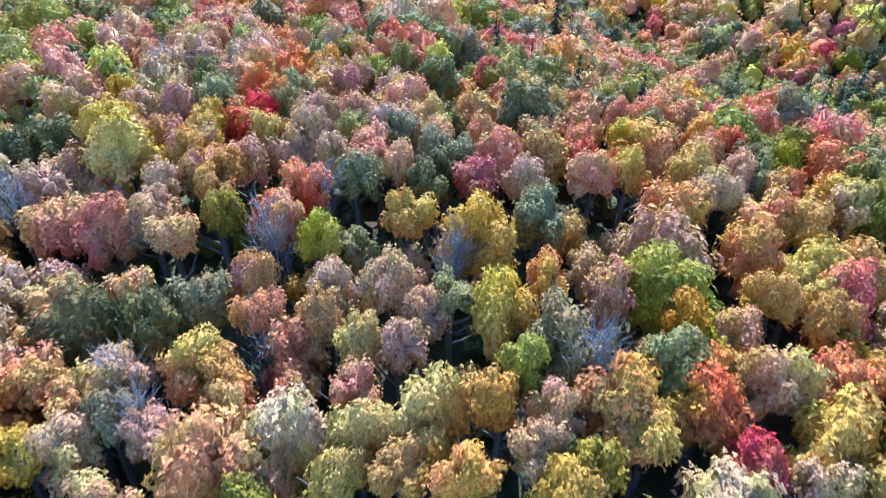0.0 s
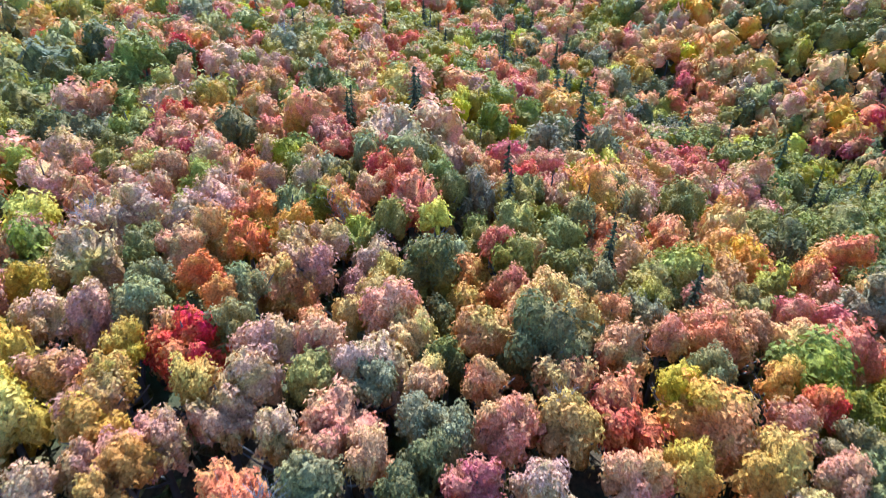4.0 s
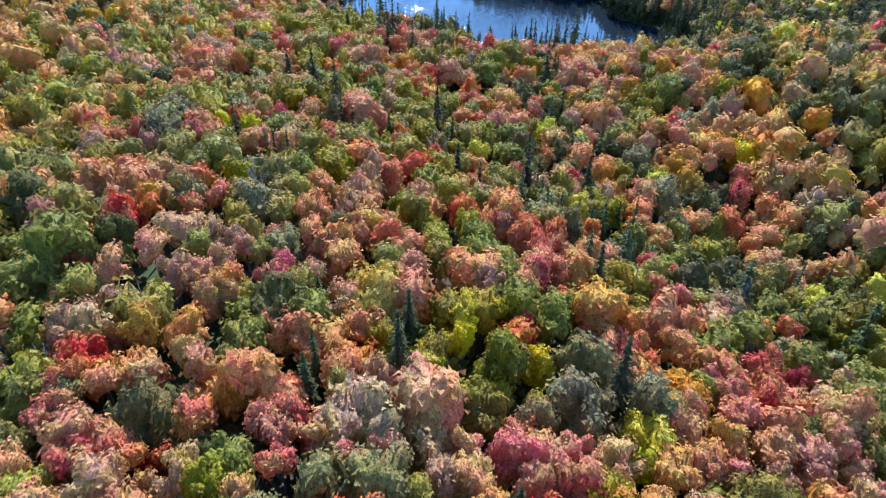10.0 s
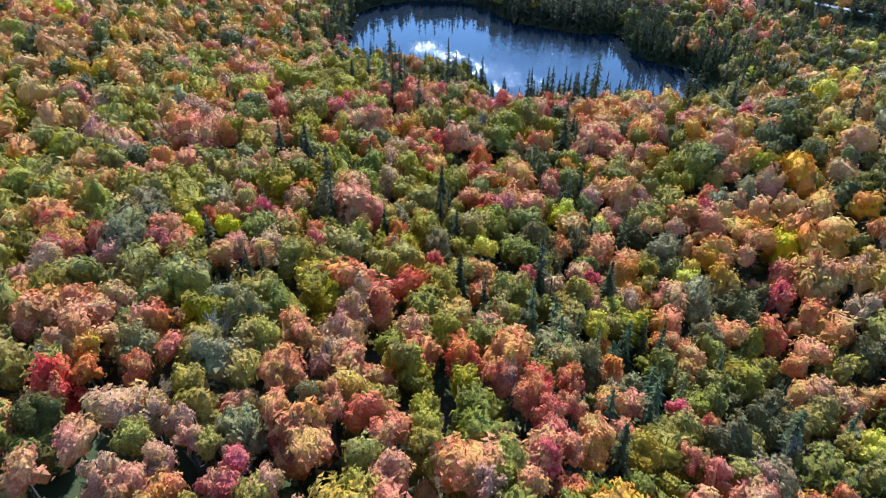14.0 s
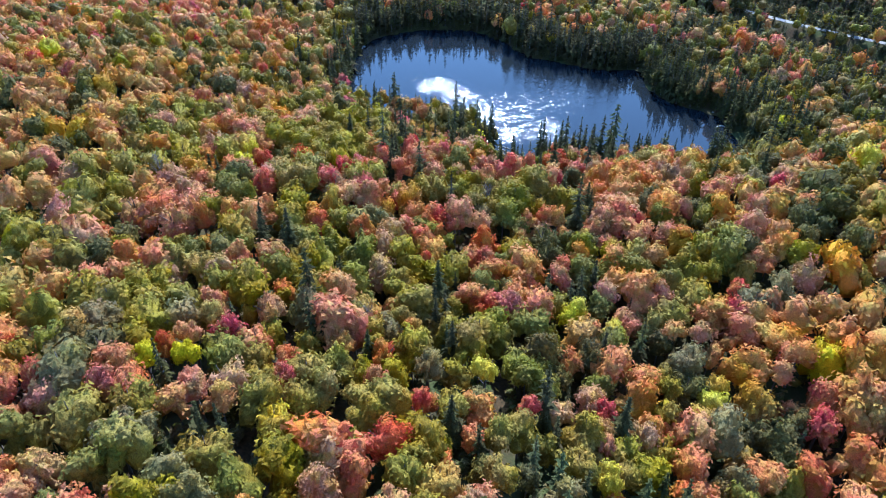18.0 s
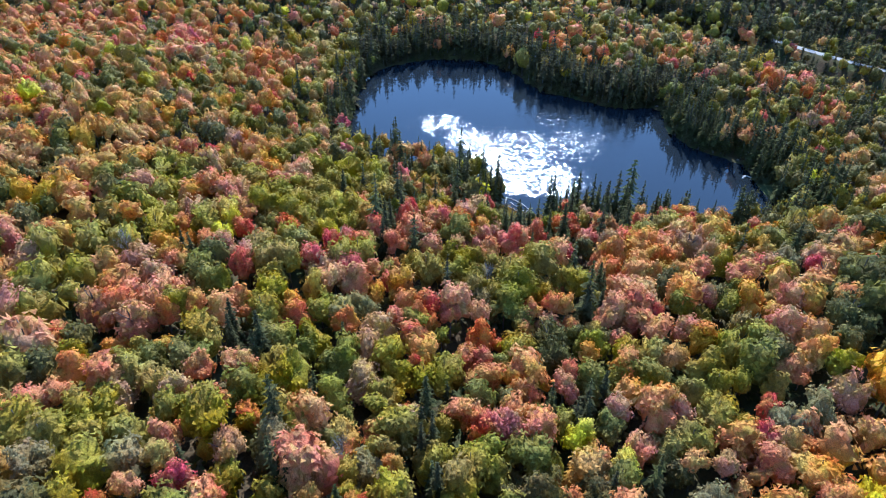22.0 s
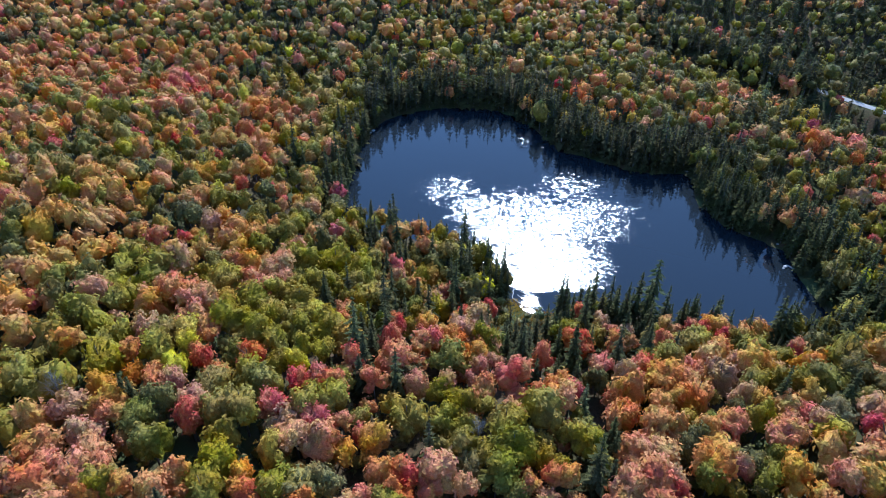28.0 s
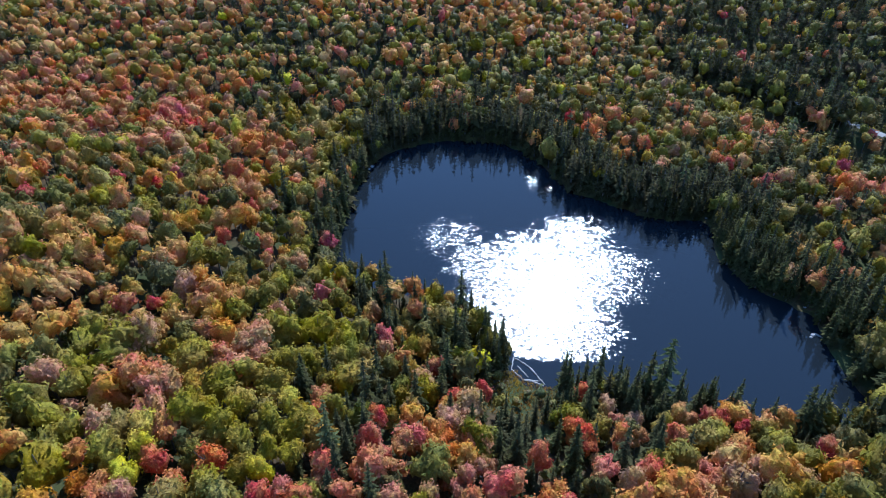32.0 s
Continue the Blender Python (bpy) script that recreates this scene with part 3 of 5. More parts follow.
MARKED["peach"] = MARKED["peach"] + [(-8.4, 63.4, 2.8), (-28.6, 63.9, 3.5), (-113.8, 66.1, 4.9), (7.9, 66.4, 2.6), (13.6, 69.2, 2.7), (-40.2, 76.8, 2.7), (36.8, 80.5, 6.1), (-91.6, 81.8, 3.3), (-155.7, 82.6, 6.2), (84.3, 83.3, 5.2), (63.4, 92.6, 4.3), (34.2, 96, 4.7), (-30.5, 103.9, 5.4), (-87.1, 107.5, 3.9), (41.2, 110, 3.2), (-95.6, 115.3, 6.2), (-110.2, 118.3, 6.2), (38, 131.9, 3.5), (-81.9, 136.6, 6.2), (-104.2, 168.6, 6.2), (-177.2, 170.9, 6.2), (-125.4, 194.7, 6.2), (-123.7, 267.6, 6)]
MARKED["lime"] = [(-27.5, -237.8, 2), (-30.9, -228.7, 2), (-48, -209.9, 2.3), (-58.3, -204.6, 2), (7.3, -198.5, 2), (-44.5, -188.4, 2.2), (-7.9, -177, 2.6), (5.4, -175.7, 2.4), (-6.1, -173.3, 4.1), (-21.8, -169.2, 2.7), (-36.4, -159, 2.2), (-19.7, -158.1, 2.9), (-18.2, -149.5, 3.1), (-6, -135.9, 4), (-64.4, -142.9, 3), (-29.3, -138, 2.3), (-52.5, -136.2, 2.4), (-92.7, -135.9, 3.7), (-106.9, -132.4, 3.9), (-38.5, -120.2, 2.4), (-82.1, -117.7, 5.5), (-27.3, -116.5, 2.3), (-33.2, -109.9, 2.8), (-70.8, -101.7, 5.4), (75.4, -82.3, 4.4), (-16.5, -98.4, 3.7), (99.9, -83.2, 6.2), (-47.7, -95.8, 2.8), (17.5, -74.5, 6.2), (-33.5, -94.3, 2.8)]
MARKED["lime"] = MARKED["lime"] + [(-113.2, -92.7, 6.2), (-33.6, -89.1, 3.6), (-55.6, -86.6, 2), (-66.2, -86.4, 2.7), (-24.2, -85.5, 3), (-25.3, -82, 3.1), (-24.9, -77.5, 2.6), (11.8, -77, 3.6), (-62.1, -74.5, 2.9), (-54.9, -69.6, 4), (-96.5, -69.1, 5.5), (-17.6, -68.5, 3), (24.3, -66, 4), (-63.3, -63.2, 3.2), (-53.2, -62.6, 3.7), (-28.2, -61.8, 4.4), (-65.6, -53.8, 5), (57.2, -53.5, 4.2), (64.7, -49.2, 4.1), (-100.3, -43.9, 4.4), (-25.3, -43.3, 3.5), (49.8, -40.6, 4.9), (-8.4, -40.2, 3.1), (-24.1, -38.9, 3.2), (-48, -37.3, 3.4), (-85.7, -36.4, 6.2), (76.6, -34.8, 5.5), (-76.6, -32.3, 4.7), (8.5, -31.5, 4), (19.2, -31.4, 3.5)]
MARKED["lime"] = MARKED["lime"] + [(-33.4, -28.3, 4.1), (-7.5, -27.8, 3.1), (-54.3, -27.3, 4.4), (-29.9, -23.8, 4), (20.6, -23.8, 5.3), (-43.7, -21.8, 4.3), (-83.3, -15.3, 4.7), (-42, -14.4, 3.9), (33.7, -10.6, 3.4), (-34.4, -5.9, 2.6), (-84.5, -5.8, 5.7), (-108.9, -2.9, 6.1), (36.2, -2.5, 2.8), (-123.5, -0.6, 6.2), (-95.3, 0.2, 5.8), (-35.3, 0.6, 3.1), (119.1, 2.1, 6.2), (-78.8, 2.6, 5.1), (-13.2, 2.7, 4.9), (-102.3, 3.6, 5.7), (-93.6, 8.2, 5.4), (-128.1, 9, 6.2), (-10.1, 9.5, 4.5), (-30.1, 9.8, 3.3), (-88.1, 9.9, 4.8), (-136.8, 15.7, 6.2), (-114.3, 18.8, 6.2), (-80.6, 19.7, 4.1), (-31.3, 22.8, 4.3), (-88.4, 22.9, 5.1)]
MARKED["lime"] = MARKED["lime"] + [(43.1, 23.5, 5), (-31.5, 29.5, 4.6), (51.2, 31.7, 6.2), (-22.2, 37.3, 3.8), (-28.3, 37.4, 5.4), (-78.3, 37.9, 6.2), (-142, 38, 5.7), (-17.1, 40.1, 6.2), (68.1, 40.4, 3.8), (-122.2, 43.2, 5.6), (-51.8, 44.4, 4.4), (54.1, 47, 6.2), (-66.7, 52, 5.9), (39.3, 52.3, 4.8), (3.3, 53.1, 5.3), (-66, 59.9, 6.2), (-119.7, 61.7, 5.9), (-165.9, 64.8, 6.2), (-68, 66.7, 4.4), (-115.6, 78.6, 5.5), (-126, 80.7, 5.6), (24, 82.1, 3.9), (-24.4, 82.3, 5.5), (1.7, 84.4, 6.2), (-77.6, 85.3, 5.2), (87.9, 88.5, 4.9), (-109.4, 88.6, 6.2), (-68.7, 90.5, 4.9), (-98, 96.7, 6.2), (-58.1, 104.2, 3.2)]
MARKED["lime"] = MARKED["lime"] + [(-119.5, 105.3, 6.2), (-74.4, 109.5, 6.2), (76.6, 111.9, 5.6), (-62.8, 115.6, 5.7), (-47.1, 124, 4.6), (54.9, 125.9, 5.4), (-81.8, 128.5, 6.2), (-66.4, 131.7, 5.3), (-119.1, 133.9, 6.2), (-45.2, 140.9, 5.4), (-76.8, 163.7, 6.2), (-62.5, 165.6, 6.1), (-72.8, 207.1, 5.6), (-148.8, 216.3, 5.9), (-162.2, 292.6, 6.2), (-96.3, 319, 6), (-99.5, 326.1, 6.2), (-115.7, 353, 6.2), (-137.5, 355.2, 6.2), (-47.7, 369.6, 6.2), (-32.7, 411.5, 6.2), (166.3, 418.2, 6.2)]
MARKED["russet"] = [(-11.5, -240.4, 2), (-31.1, -236.1, 2), (-29.1, -233, 2), (-10.6, -231.9, 3.3), (-50.4, -231.1, 4.1), (-66.6, -230.9, 2.7), (-60.6, -230.3, 2), (-63.9, -224.8, 2.8), (-40.5, -224.7, 2), (-38.3, -221.4, 2), (-21.3, -221.2, 2.4), (-41.3, -217.3, 2.8), (-46.8, -216.8, 2), (-54.2, -214.6, 2.1), (-12.9, -213.5, 4.7), (10.4, -208.5, 2.5), (-51.5, -206.7, 2.6), (-4.9, -206, 2.5), (-65.7, -203.6, 3.1), (-24.9, -201.3, 2.3), (-65.5, -198.3, 2.2), (-61.7, -196.1, 2.5), (-47, -194.8, 2), (-57, -194.4, 2.7), (-81.5, -192.1, 3.1), (-64.2, -189.6, 2.6), (-49.8, -188.1, 2.5), (-40.4, -187.5, 2), (-69.4, -184.5, 2.9), (-48.9, -184.2, 3)]
MARKED["russet"] = MARKED["russet"] + [(-73.5, -176.8, 3), (-68.5, -176, 3.2), (-46.3, -168.2, 3.2), (-73.8, -164.1, 4), (-44.4, -163.2, 2.4), (-48.9, -162.7, 2.4), (-74.3, -157, 3.6), (-63, -154.8, 3.5), (-70, -152.7, 4), (-60.9, -151.1, 3.9), (-61, -147.4, 2.5), (-47.8, -145.6, 2.8), (-53.8, -144.8, 2), (-25.8, -134.6, 2), (-55.8, -134.6, 2.8), (-33.9, -117.2, 2.5), (-68.7, -92.4, 3.4), (-15.8, -90.4, 2.9), (-61.9, -81.8, 2.3), (-66.4, -80.6, 3.2), (35.8, -75.8, 3.4), (-99.6, -73.5, 3.6), (-41.9, -64.1, 3.9), (-110.8, -58, 4.9), (-40.6, -57.1, 3.9), (-39.1, -48.9, 3.4), (-61.6, -23.3, 3.9), (25.3, -19.5, 3.2), (90.6, -17, 4.9), (15.5, -10.4, 3.6)]
MARKED["russet"] = MARKED["russet"] + [(95.8, -2.7, 4.1), (-59.8, 2.8, 3.6), (-75.5, 16.7, 4.2), (-37.1, 32.5, 4.5), (85.5, 38.3, 5.3), (-37.3, 43.9, 5.1), (-35.6, 50.8, 5.1), (-137.7, 66.2, 5.5), (-107.1, 70.1, 5.5), (-54.8, 75.1, 5.2), (86.5, 93.7, 3.2), (38.4, 113.5, 4), (68.5, 119.6, 5.3), (-12.9, 126.6, 4.6), (-123.8, 143, 3.4), (36.1, 149.2, 3.1), (-113.7, 176.3, 5.8)]
MARKED["green"] = [(-52.3, -236.9, 2), (16.2, -202.2, 2.4), (4.7, -196, 3), (12.6, -193.6, 2.8), (4.9, -189.4, 5.4), (-15.2, -168.9, 3.1), (-66.6, -164.7, 2.2), (-14.4, -163.4, 2.9), (-66.8, -161.7, 2.4), (41.7, -147.9, 6.2), (12.9, -140.6, 2.6), (-27.8, -149.6, 2.4), (-29.5, -145.5, 3.4), (-42.9, -145.3, 3.5), (15.9, -133.1, 4.4), (-50.7, -141.6, 2.3), (-78.7, -137.8, 3.3), (56.9, -123.6, 5.3), (-51, -132.6, 3.6), (44.7, -118.2, 5), (-78.8, -129.8, 2.9), (-82.6, -129.2, 2.5), (-19.8, -120.4, 4.5), (-6.1, -97.6, 3.5), (27.4, -95.2, 5.4), (-53.6, -111.3, 4.8), (-16.3, -110.5, 4.2), (-44.5, -104.4, 3.7), (-92.1, -96, 6.2), (75.1, -76.5, 4.7)]
MARKED["green"] = MARKED["green"] + [(-15.9, -79.7, 4.5), (-16.7, -74.8, 4.1), (52.7, -69.2, 6), (38.2, -66.7, 3.5), (78.8, -65.5, 6.2), (-13, -53.3, 4.6), (-52.3, -50.3, 4.3), (36.8, -50, 4.6), (-107, -49.6, 5), (-76.8, -47.5, 4.1), (27.7, -41.6, 4), (-93.8, -39.7, 4.4), (45.5, -30.7, 4.8), (-64.7, -14.6, 5.5), (-100.5, -14.3, 4.2), (0.2, -6.8, 3.5), (133.5, 5.7, 6.2), (114.1, 9.7, 6.2), (-6.4, 14.6, 4.9), (3.9, 15.8, 5.6), (-62, 20.8, 5.1), (-43.7, 23.4, 4.2), (24.1, 26.1, 3.8), (132.1, 27.7, 6.2), (-77.6, 29.1, 5.1), (-134.6, 31.9, 6.1), (20.3, 40.4, 5.7), (-60.4, 42, 4.7), (37.1, 42.3, 5.6), (63, 55, 6.2)]
MARKED["green"] = MARKED["green"] + [(70, 55.7, 6.2), (-26, 56.2, 3.4), (-51.9, 56.3, 4.8), (-82.7, 62.1, 4.5), (-0.3, 68.3, 5.2), (52.6, 73, 3.5), (-139.3, 75.2, 5.1), (-63.6, 86.8, 4.5), (-129.9, 97.7, 6.2), (96.6, 113.8, 5.4), (-100.5, 188.6, 6.2), (-182.9, 195.3, 6.2), (-179, 209.4, 6.2), (-135.2, 225.1, 6.2), (-199.6, 281.6, 6.2)]
MARKED["crimson"] = [(-15.8, -238.6, 2.3), (-70.2, -203.5, 3), (-30.7, -201.1, 2.3), (-34.3, -143.7, 2), (-68.3, -132.9, 3.1), (29.7, -109.9, 4.4), (-74.2, -124.7, 3.2), (31.7, -106.4, 3.4), (-74.6, -118.4, 3.3), (32.4, -102.1, 5), (43, -98.8, 2.5), (-75.2, -112.9, 3.9), (38.7, -95.2, 3.2), (54.4, -76.1, 2.4), (-52.9, -94, 3), (-6.3, -83.8, 2.6), (-72.2, -70.9, 2.6), (1.3, -68.7, 2.6), (2.4, -61.8, 2.9), (109.8, -56.7, 4.2), (-101.3, -29.9, 2.4), (-107.3, -28.8, 2.7), (-97.7, -27.1, 4.8), (-76.6, -16.2, 2.2), (76, 142.3, 2.1), (156.3, 210.7, 2.8), (-133.9, 272.7, 5.5), (128.8, 302.2, 4), (176.4, 335.1, 4.5)]
MARKED["pink"] = [(-63.1, -235.9, 2.4), (-0.4, -202.6, 2), (-1.6, -196.9, 2), (5.2, -140.2, 3.4), (-39, -149.5, 2.3), (-56.4, -148.1, 3.3), (-70, -147.5, 2.8), (6.6, -137, 2.7), (-81.5, -141.5, 2.1), (-2.9, -130.2, 3.1), (-60, -140, 3), (-8.1, -128.5, 3.1), (10.3, -127.9, 3.3), (31.2, -120.9, 3.9), (-14.5, -134.2, 2.2), (-37.1, -133.6, 2), (-32.8, -130.4, 2), (-60.6, -99, 3.4), (-64.1, -94.8, 2.8), (-46.4, -93.3, 2.1), (-62, -90.7, 2.5), (-58.4, -86.5, 2), (-39.4, -78.2, 2), (-40.3, -75.3, 2), (124.4, -64.3, 5.8), (-27.5, -50.1, 3.7), (-84.4, -49.1, 3.6), (-13.8, -48.2, 2.1), (-107.2, -32.5, 3.9), (96.8, -29, 4.3)]
MARKED["pink"] = MARKED["pink"] + [(-83.2, -27.2, 3.5), (-67.5, -26, 3), (15.9, -24.6, 2), (-84.8, -22.5, 5.1), (15.9, -19.1, 2.2), (-73.6, -10.3, 2.7), (49.7, 17, 2.8), (-1.2, 22.8, 5.7), (-65.2, 27.1, 4.4), (26.4, 31.2, 3.4), (41.6, 31.6, 4), (14.5, 37.7, 3.8), (-95.5, 40.8, 5.5), (-129.3, 45.2, 6.2), (-109.5, 48.1, 6.2), (77.3, 60.3, 6.2), (-16.3, 61.6, 3.1), (-98.9, 62.3, 4.3), (43, 72.3, 4.3), (84, 73.4, 4.2), (-148.3, 75.7, 5.2), (61, 77.5, 3.5), (-79.3, 78.1, 4.6), (-88.3, 84.6, 3.5), (99.8, 86.6, 6.2), (-50.4, 91.2, 3.5), (78.5, 93.6, 3.9), (71.2, 105.1, 4), (-6, 105.3, 2.4), (-105.9, 106.2, 4.6)]
MARKED["pink"] = MARKED["pink"] + [(-2.5, 109.2, 2.1), (-128.1, 119.3, 6), (117.2, 136.4, 4.4), (-83.5, 151.1, 5.4), (136.2, 307.2, 4.1)]
MARKED["grey"] = [(-18.7, -229.5, 3.4), (-63.9, -228.8, 2), (-27.1, -226.1, 3.8), (-35.7, -220.3, 2), (-58.6, -216, 2.8), (-24.9, -208.3, 2.8), (2.1, -202.6, 2.4), (-43.9, -199.6, 2.6), (2.5, -199.6, 2.2), (-31.9, -195, 2), (-34.7, -194, 2), (-6.1, -189.8, 2.2), (-38.6, -189.7, 2), (-53.1, -180.8, 2.5), (-9.1, -179.6, 2.4), (-63.5, -176, 3.2), (-52.5, -174.2, 2.4), (-12.7, -172.8, 3), (-64.1, -171.2, 2.6), (-50, -152.6, 3), (-24.3, -148.8, 3.4), (-14.5, -144.4, 2.2), (-45.3, -142, 3.3), (-40.5, -136.6, 4.8), (-5.3, -118.7, 6.2), (-2.4, -108.2, 6.2), (-74.4, -121.7, 2), (38.3, -74.3, 6.2), (-52.6, -82.5, 3.8), (-43.2, -76.6, 2.6)]
MARKED["grey"] = MARKED["grey"] + [(-74.5, -64.3, 4.5), (-58.8, -53.8, 3.7), (7.9, -53.1, 4), (-75.7, -38.4, 5.2), (45.7, -25.5, 4.6), (-22.4, -10, 3.3), (-94.3, -6.9, 4.5), (-52, 6, 4.4), (43.5, 6.8, 6.2), (76.3, 32.5, 4.8), (-41, 59.6, 3.9), (92.8, 97.8, 6.1)]
MARKED["red"] = [(1.2, -222.2, 3.7), (4, -205.5, 2), (-49.6, -200.9, 2.8), (2, -195.2, 2), (-41.5, -194.4, 3.7), (-15.6, -193.8, 3.5), (-56.7, -182.1, 3.9), (13.8, -180.2, 2.5), (9.7, -178, 2.5), (-23.6, -166.4, 2), (-36.1, -148.5, 2), (-37.4, -143, 2.9), (-14.8, -140.2, 2.9), (-45, -133.5, 2), (-15.6, -129.9, 3.8), (-48, -126.8, 2.1), (-44.8, -126.4, 2.4), (8.6, -100.4, 4.7), (-51.6, -89.3, 2), (26, -78.3, 2.4), (-3.7, -77, 2.6), (21.1, -75.9, 2.4), (-82.7, -74.5, 4.4), (-3.6, -72.9, 2.8), (-6.2, -70.1, 3.1), (-4.9, -65.7, 3.6), (-11.8, -64.6, 3), (31.4, -62.5, 2.1), (-17.8, -61.1, 2.8), (25.3, -61.1, 2.8)]
MARKED["red"] = MARKED["red"] + [(-90.8, -49.9, 2.7), (-29.2, -35.2, 4.1), (-23.2, -23.2, 2), (-51.4, -19.9, 2.4), (-32.7, -18.1, 2.3), (-0.1, -17.2, 2.2), (-52.2, -15, 2.6), (17.9, -14, 2.8), (71.6, -9.4, 4.5), (-32.3, -9, 3.1), (-66.4, -7.4, 3.2), (75.6, -2.5, 4.9), (-39.8, -1.1, 2), (-45.8, 2.3, 2.3), (-7.7, 22.5, 4.2), (60.7, 25.3, 3.5), (64.9, 33.5, 3), (-24.6, 39.7, 2), (15.9, 42.7, 2.4), (-88.5, 44.2, 2.9), (-7.5, 46.1, 3.2), (-7.4, 55.1, 4.1), (44.2, 68.4, 2), (-78.1, 72.7, 4), (-47.2, 76, 4.5), (-58.8, 78.7, 4), (-54.1, 88.4, 4), (98.7, 91.9, 2.7), (-85.4, 97.2, 3.4), (-71.5, 98.3, 4.4)]
MARKED["red"] = MARKED["red"] + [(20.4, 101, 3.4), (16.4, 101.8, 3.7), (-33, 113.1, 3.5), (13.5, 119.7, 3.7), (-49.9, 120, 3.2), (-32.4, 121.8, 3), (99, 137.1, 2.6), (37.8, 141.2, 2), (66.8, 146.8, 2.1), (71.8, 147.4, 2.6), (-3.9, 147.5, 3), (-113.7, 210.4, 3.1), (178.4, 264.8, 2.6), (182.1, 290.8, 3.4), (-187.1, 321, 4.3), (-205, 327.2, 4.5), (-195.3, 329.4, 6.2), (-190.9, 337.6, 5.2), (133.2, 362.4, 4.6), (33.2, 365.9, 2.9)]
MARKED["dark"] = [(-62.4, -219.1, 3.3), (-69.1, -218.4, 4.3), (-36.6, -201.4, 2.2), (-33.7, -198.2, 2.6), (-82.1, -183.5, 4.6), (-31.7, -169.7, 3.6), (28, -150, 5.1), (-85.9, -127.1, 3.8), (-62.3, -125, 4.9), (60.5, -100.7, 6.2), (-93.6, -118.8, 5.6), (52.8, -71.5, 5.4), (-108.4, -84.3, 6.2), (-81.8, -82.7, 2.9), (45.9, -55.5, 5.1), (85.2, -30.2, 4.7), (-95.2, -15.3, 5.4), (59.5, -12.2, 6.2), (41.6, -0.5, 5.3), (4.9, 3.6, 5.1), (17.2, 6.4, 5.2), (-107.3, 21.2, 5.3), (103.7, 26.6, 6.2), (103.2, 48.8, 6.2), (12.3, 50.9, 5.6), (12, 57.4, 5.4), (96.1, 65.8, 5.9), (-87.7, 75, 5.7), (52.8, 85.6, 6.2), (-152.5, 89.9, 6.1)]
MARKED["dark"] = MARKED["dark"] + [(105.8, 116.2, 6.2), (-166.1, 140.1, 6.2), (-185.1, 147.3, 6.2), (-131.8, 202.1, 5.1)]
MARKED["orange"] = [(-0.2, -191.4, 2), (-20.5, -188.9, 2.8), (-4.1, -185.4, 2.1), (-13.3, -179.9, 2), (-54.5, -176, 2), (-58, -171.1, 2.5), (22.5, -163.2, 2.3), (14.2, -159.9, 4.4), (-32.9, -149.9, 2), (26.5, -132.4, 4.3), (-56.2, -142.6, 2.8), (5.8, -129.6, 3.4), (-20.8, -139.5, 2.2), (25.3, -120.3, 3.1), (17.6, -120.1, 3.3), (17.9, -97.7, 3.5), (9.5, -94.3, 3.8), (-59.2, -94.9, 2.4), (4.1, -75.4, 3.1), (2.4, -79.2, 2.9), (-81.4, -66.9, 2), (9.8, -65, 2.8), (-87.4, -54.3, 3.9), (12.9, -53.2, 2.8), (-7.7, -50.9, 3.2), (86.9, -42.9, 4.6), (113.5, -37.6, 6.2), (37.8, -36, 3.6), (64.9, -35.2, 3.1), (-61.3, -29.6, 2.8)]
MARKED["orange"] = MARKED["orange"] + [(-41, -7.6, 2), (27.1, -6.4, 5), (88.6, -4.8, 4.5), (31.7, 0.2, 4.7), (-26.5, 4.5, 2), (-111.1, 6.3, 4.1), (58.8, 6.8, 5.2), (-98.6, 12.1, 3), (69.7, 15.5, 6.1), (42.9, 17.1, 3), (-100.7, 20.6, 4.2), (107.6, 21.1, 4.4), (77.6, 22.8, 6.2), (96.1, 23.8, 6.2), (54.6, 24.2, 5.4), (0.9, 28.1, 4.5), (-146.4, 31.1, 4.4), (30.5, 36.8, 3.5), (94.3, 42.3, 6.2), (74.1, 44.6, 4.4), (-76.8, 47.4, 4.5), (-82, 48.3, 2.8), (21.6, 49.2, 3), (-44.4, 52.6, 3.4), (-89.6, 52.9, 4.4), (-106.5, 56.6, 5.9), (-96.4, 68.7, 3.5), (17.8, 69.7, 3), (89, 73.5, 4.7), (73, 75, 6.2)]
MARKED["orange"] = MARKED["orange"] + [(-180.5, 78.7, 5.9), (-134.5, 79.5, 4.1), (43.1, 79.7, 5.4), (42.7, 92.2, 5.3), (74.2, 102.6, 2.7), (51.4, 104.4, 6.2), (58.5, 107.3, 6.2), (-6.8, 112.9, 3.1), (56.2, 113.6, 4), (-14.4, 120.1, 3.3), (-149.1, 124.8, 5.9), (97.5, 125.6, 5.7), (67.9, 126.5, 5.8), (-173.4, 133.1, 5.6), (-139.9, 140.9, 6.1), (57.9, 146.7, 2.9), (76.8, 149.9, 6.2), (78.3, 161.8, 6.2), (-104.8, 175.6, 6), (-136.5, 213.1, 4.8), (-119.2, 222.8, 5.3), (171, 307.3, 6.2), (-140.7, 310.3, 4.7), (-129.1, 315.5, 6.2), (-187.4, 345.8, 5.7), (49.2, 354.9, 6.2), (148.7, 372, 4.7)]
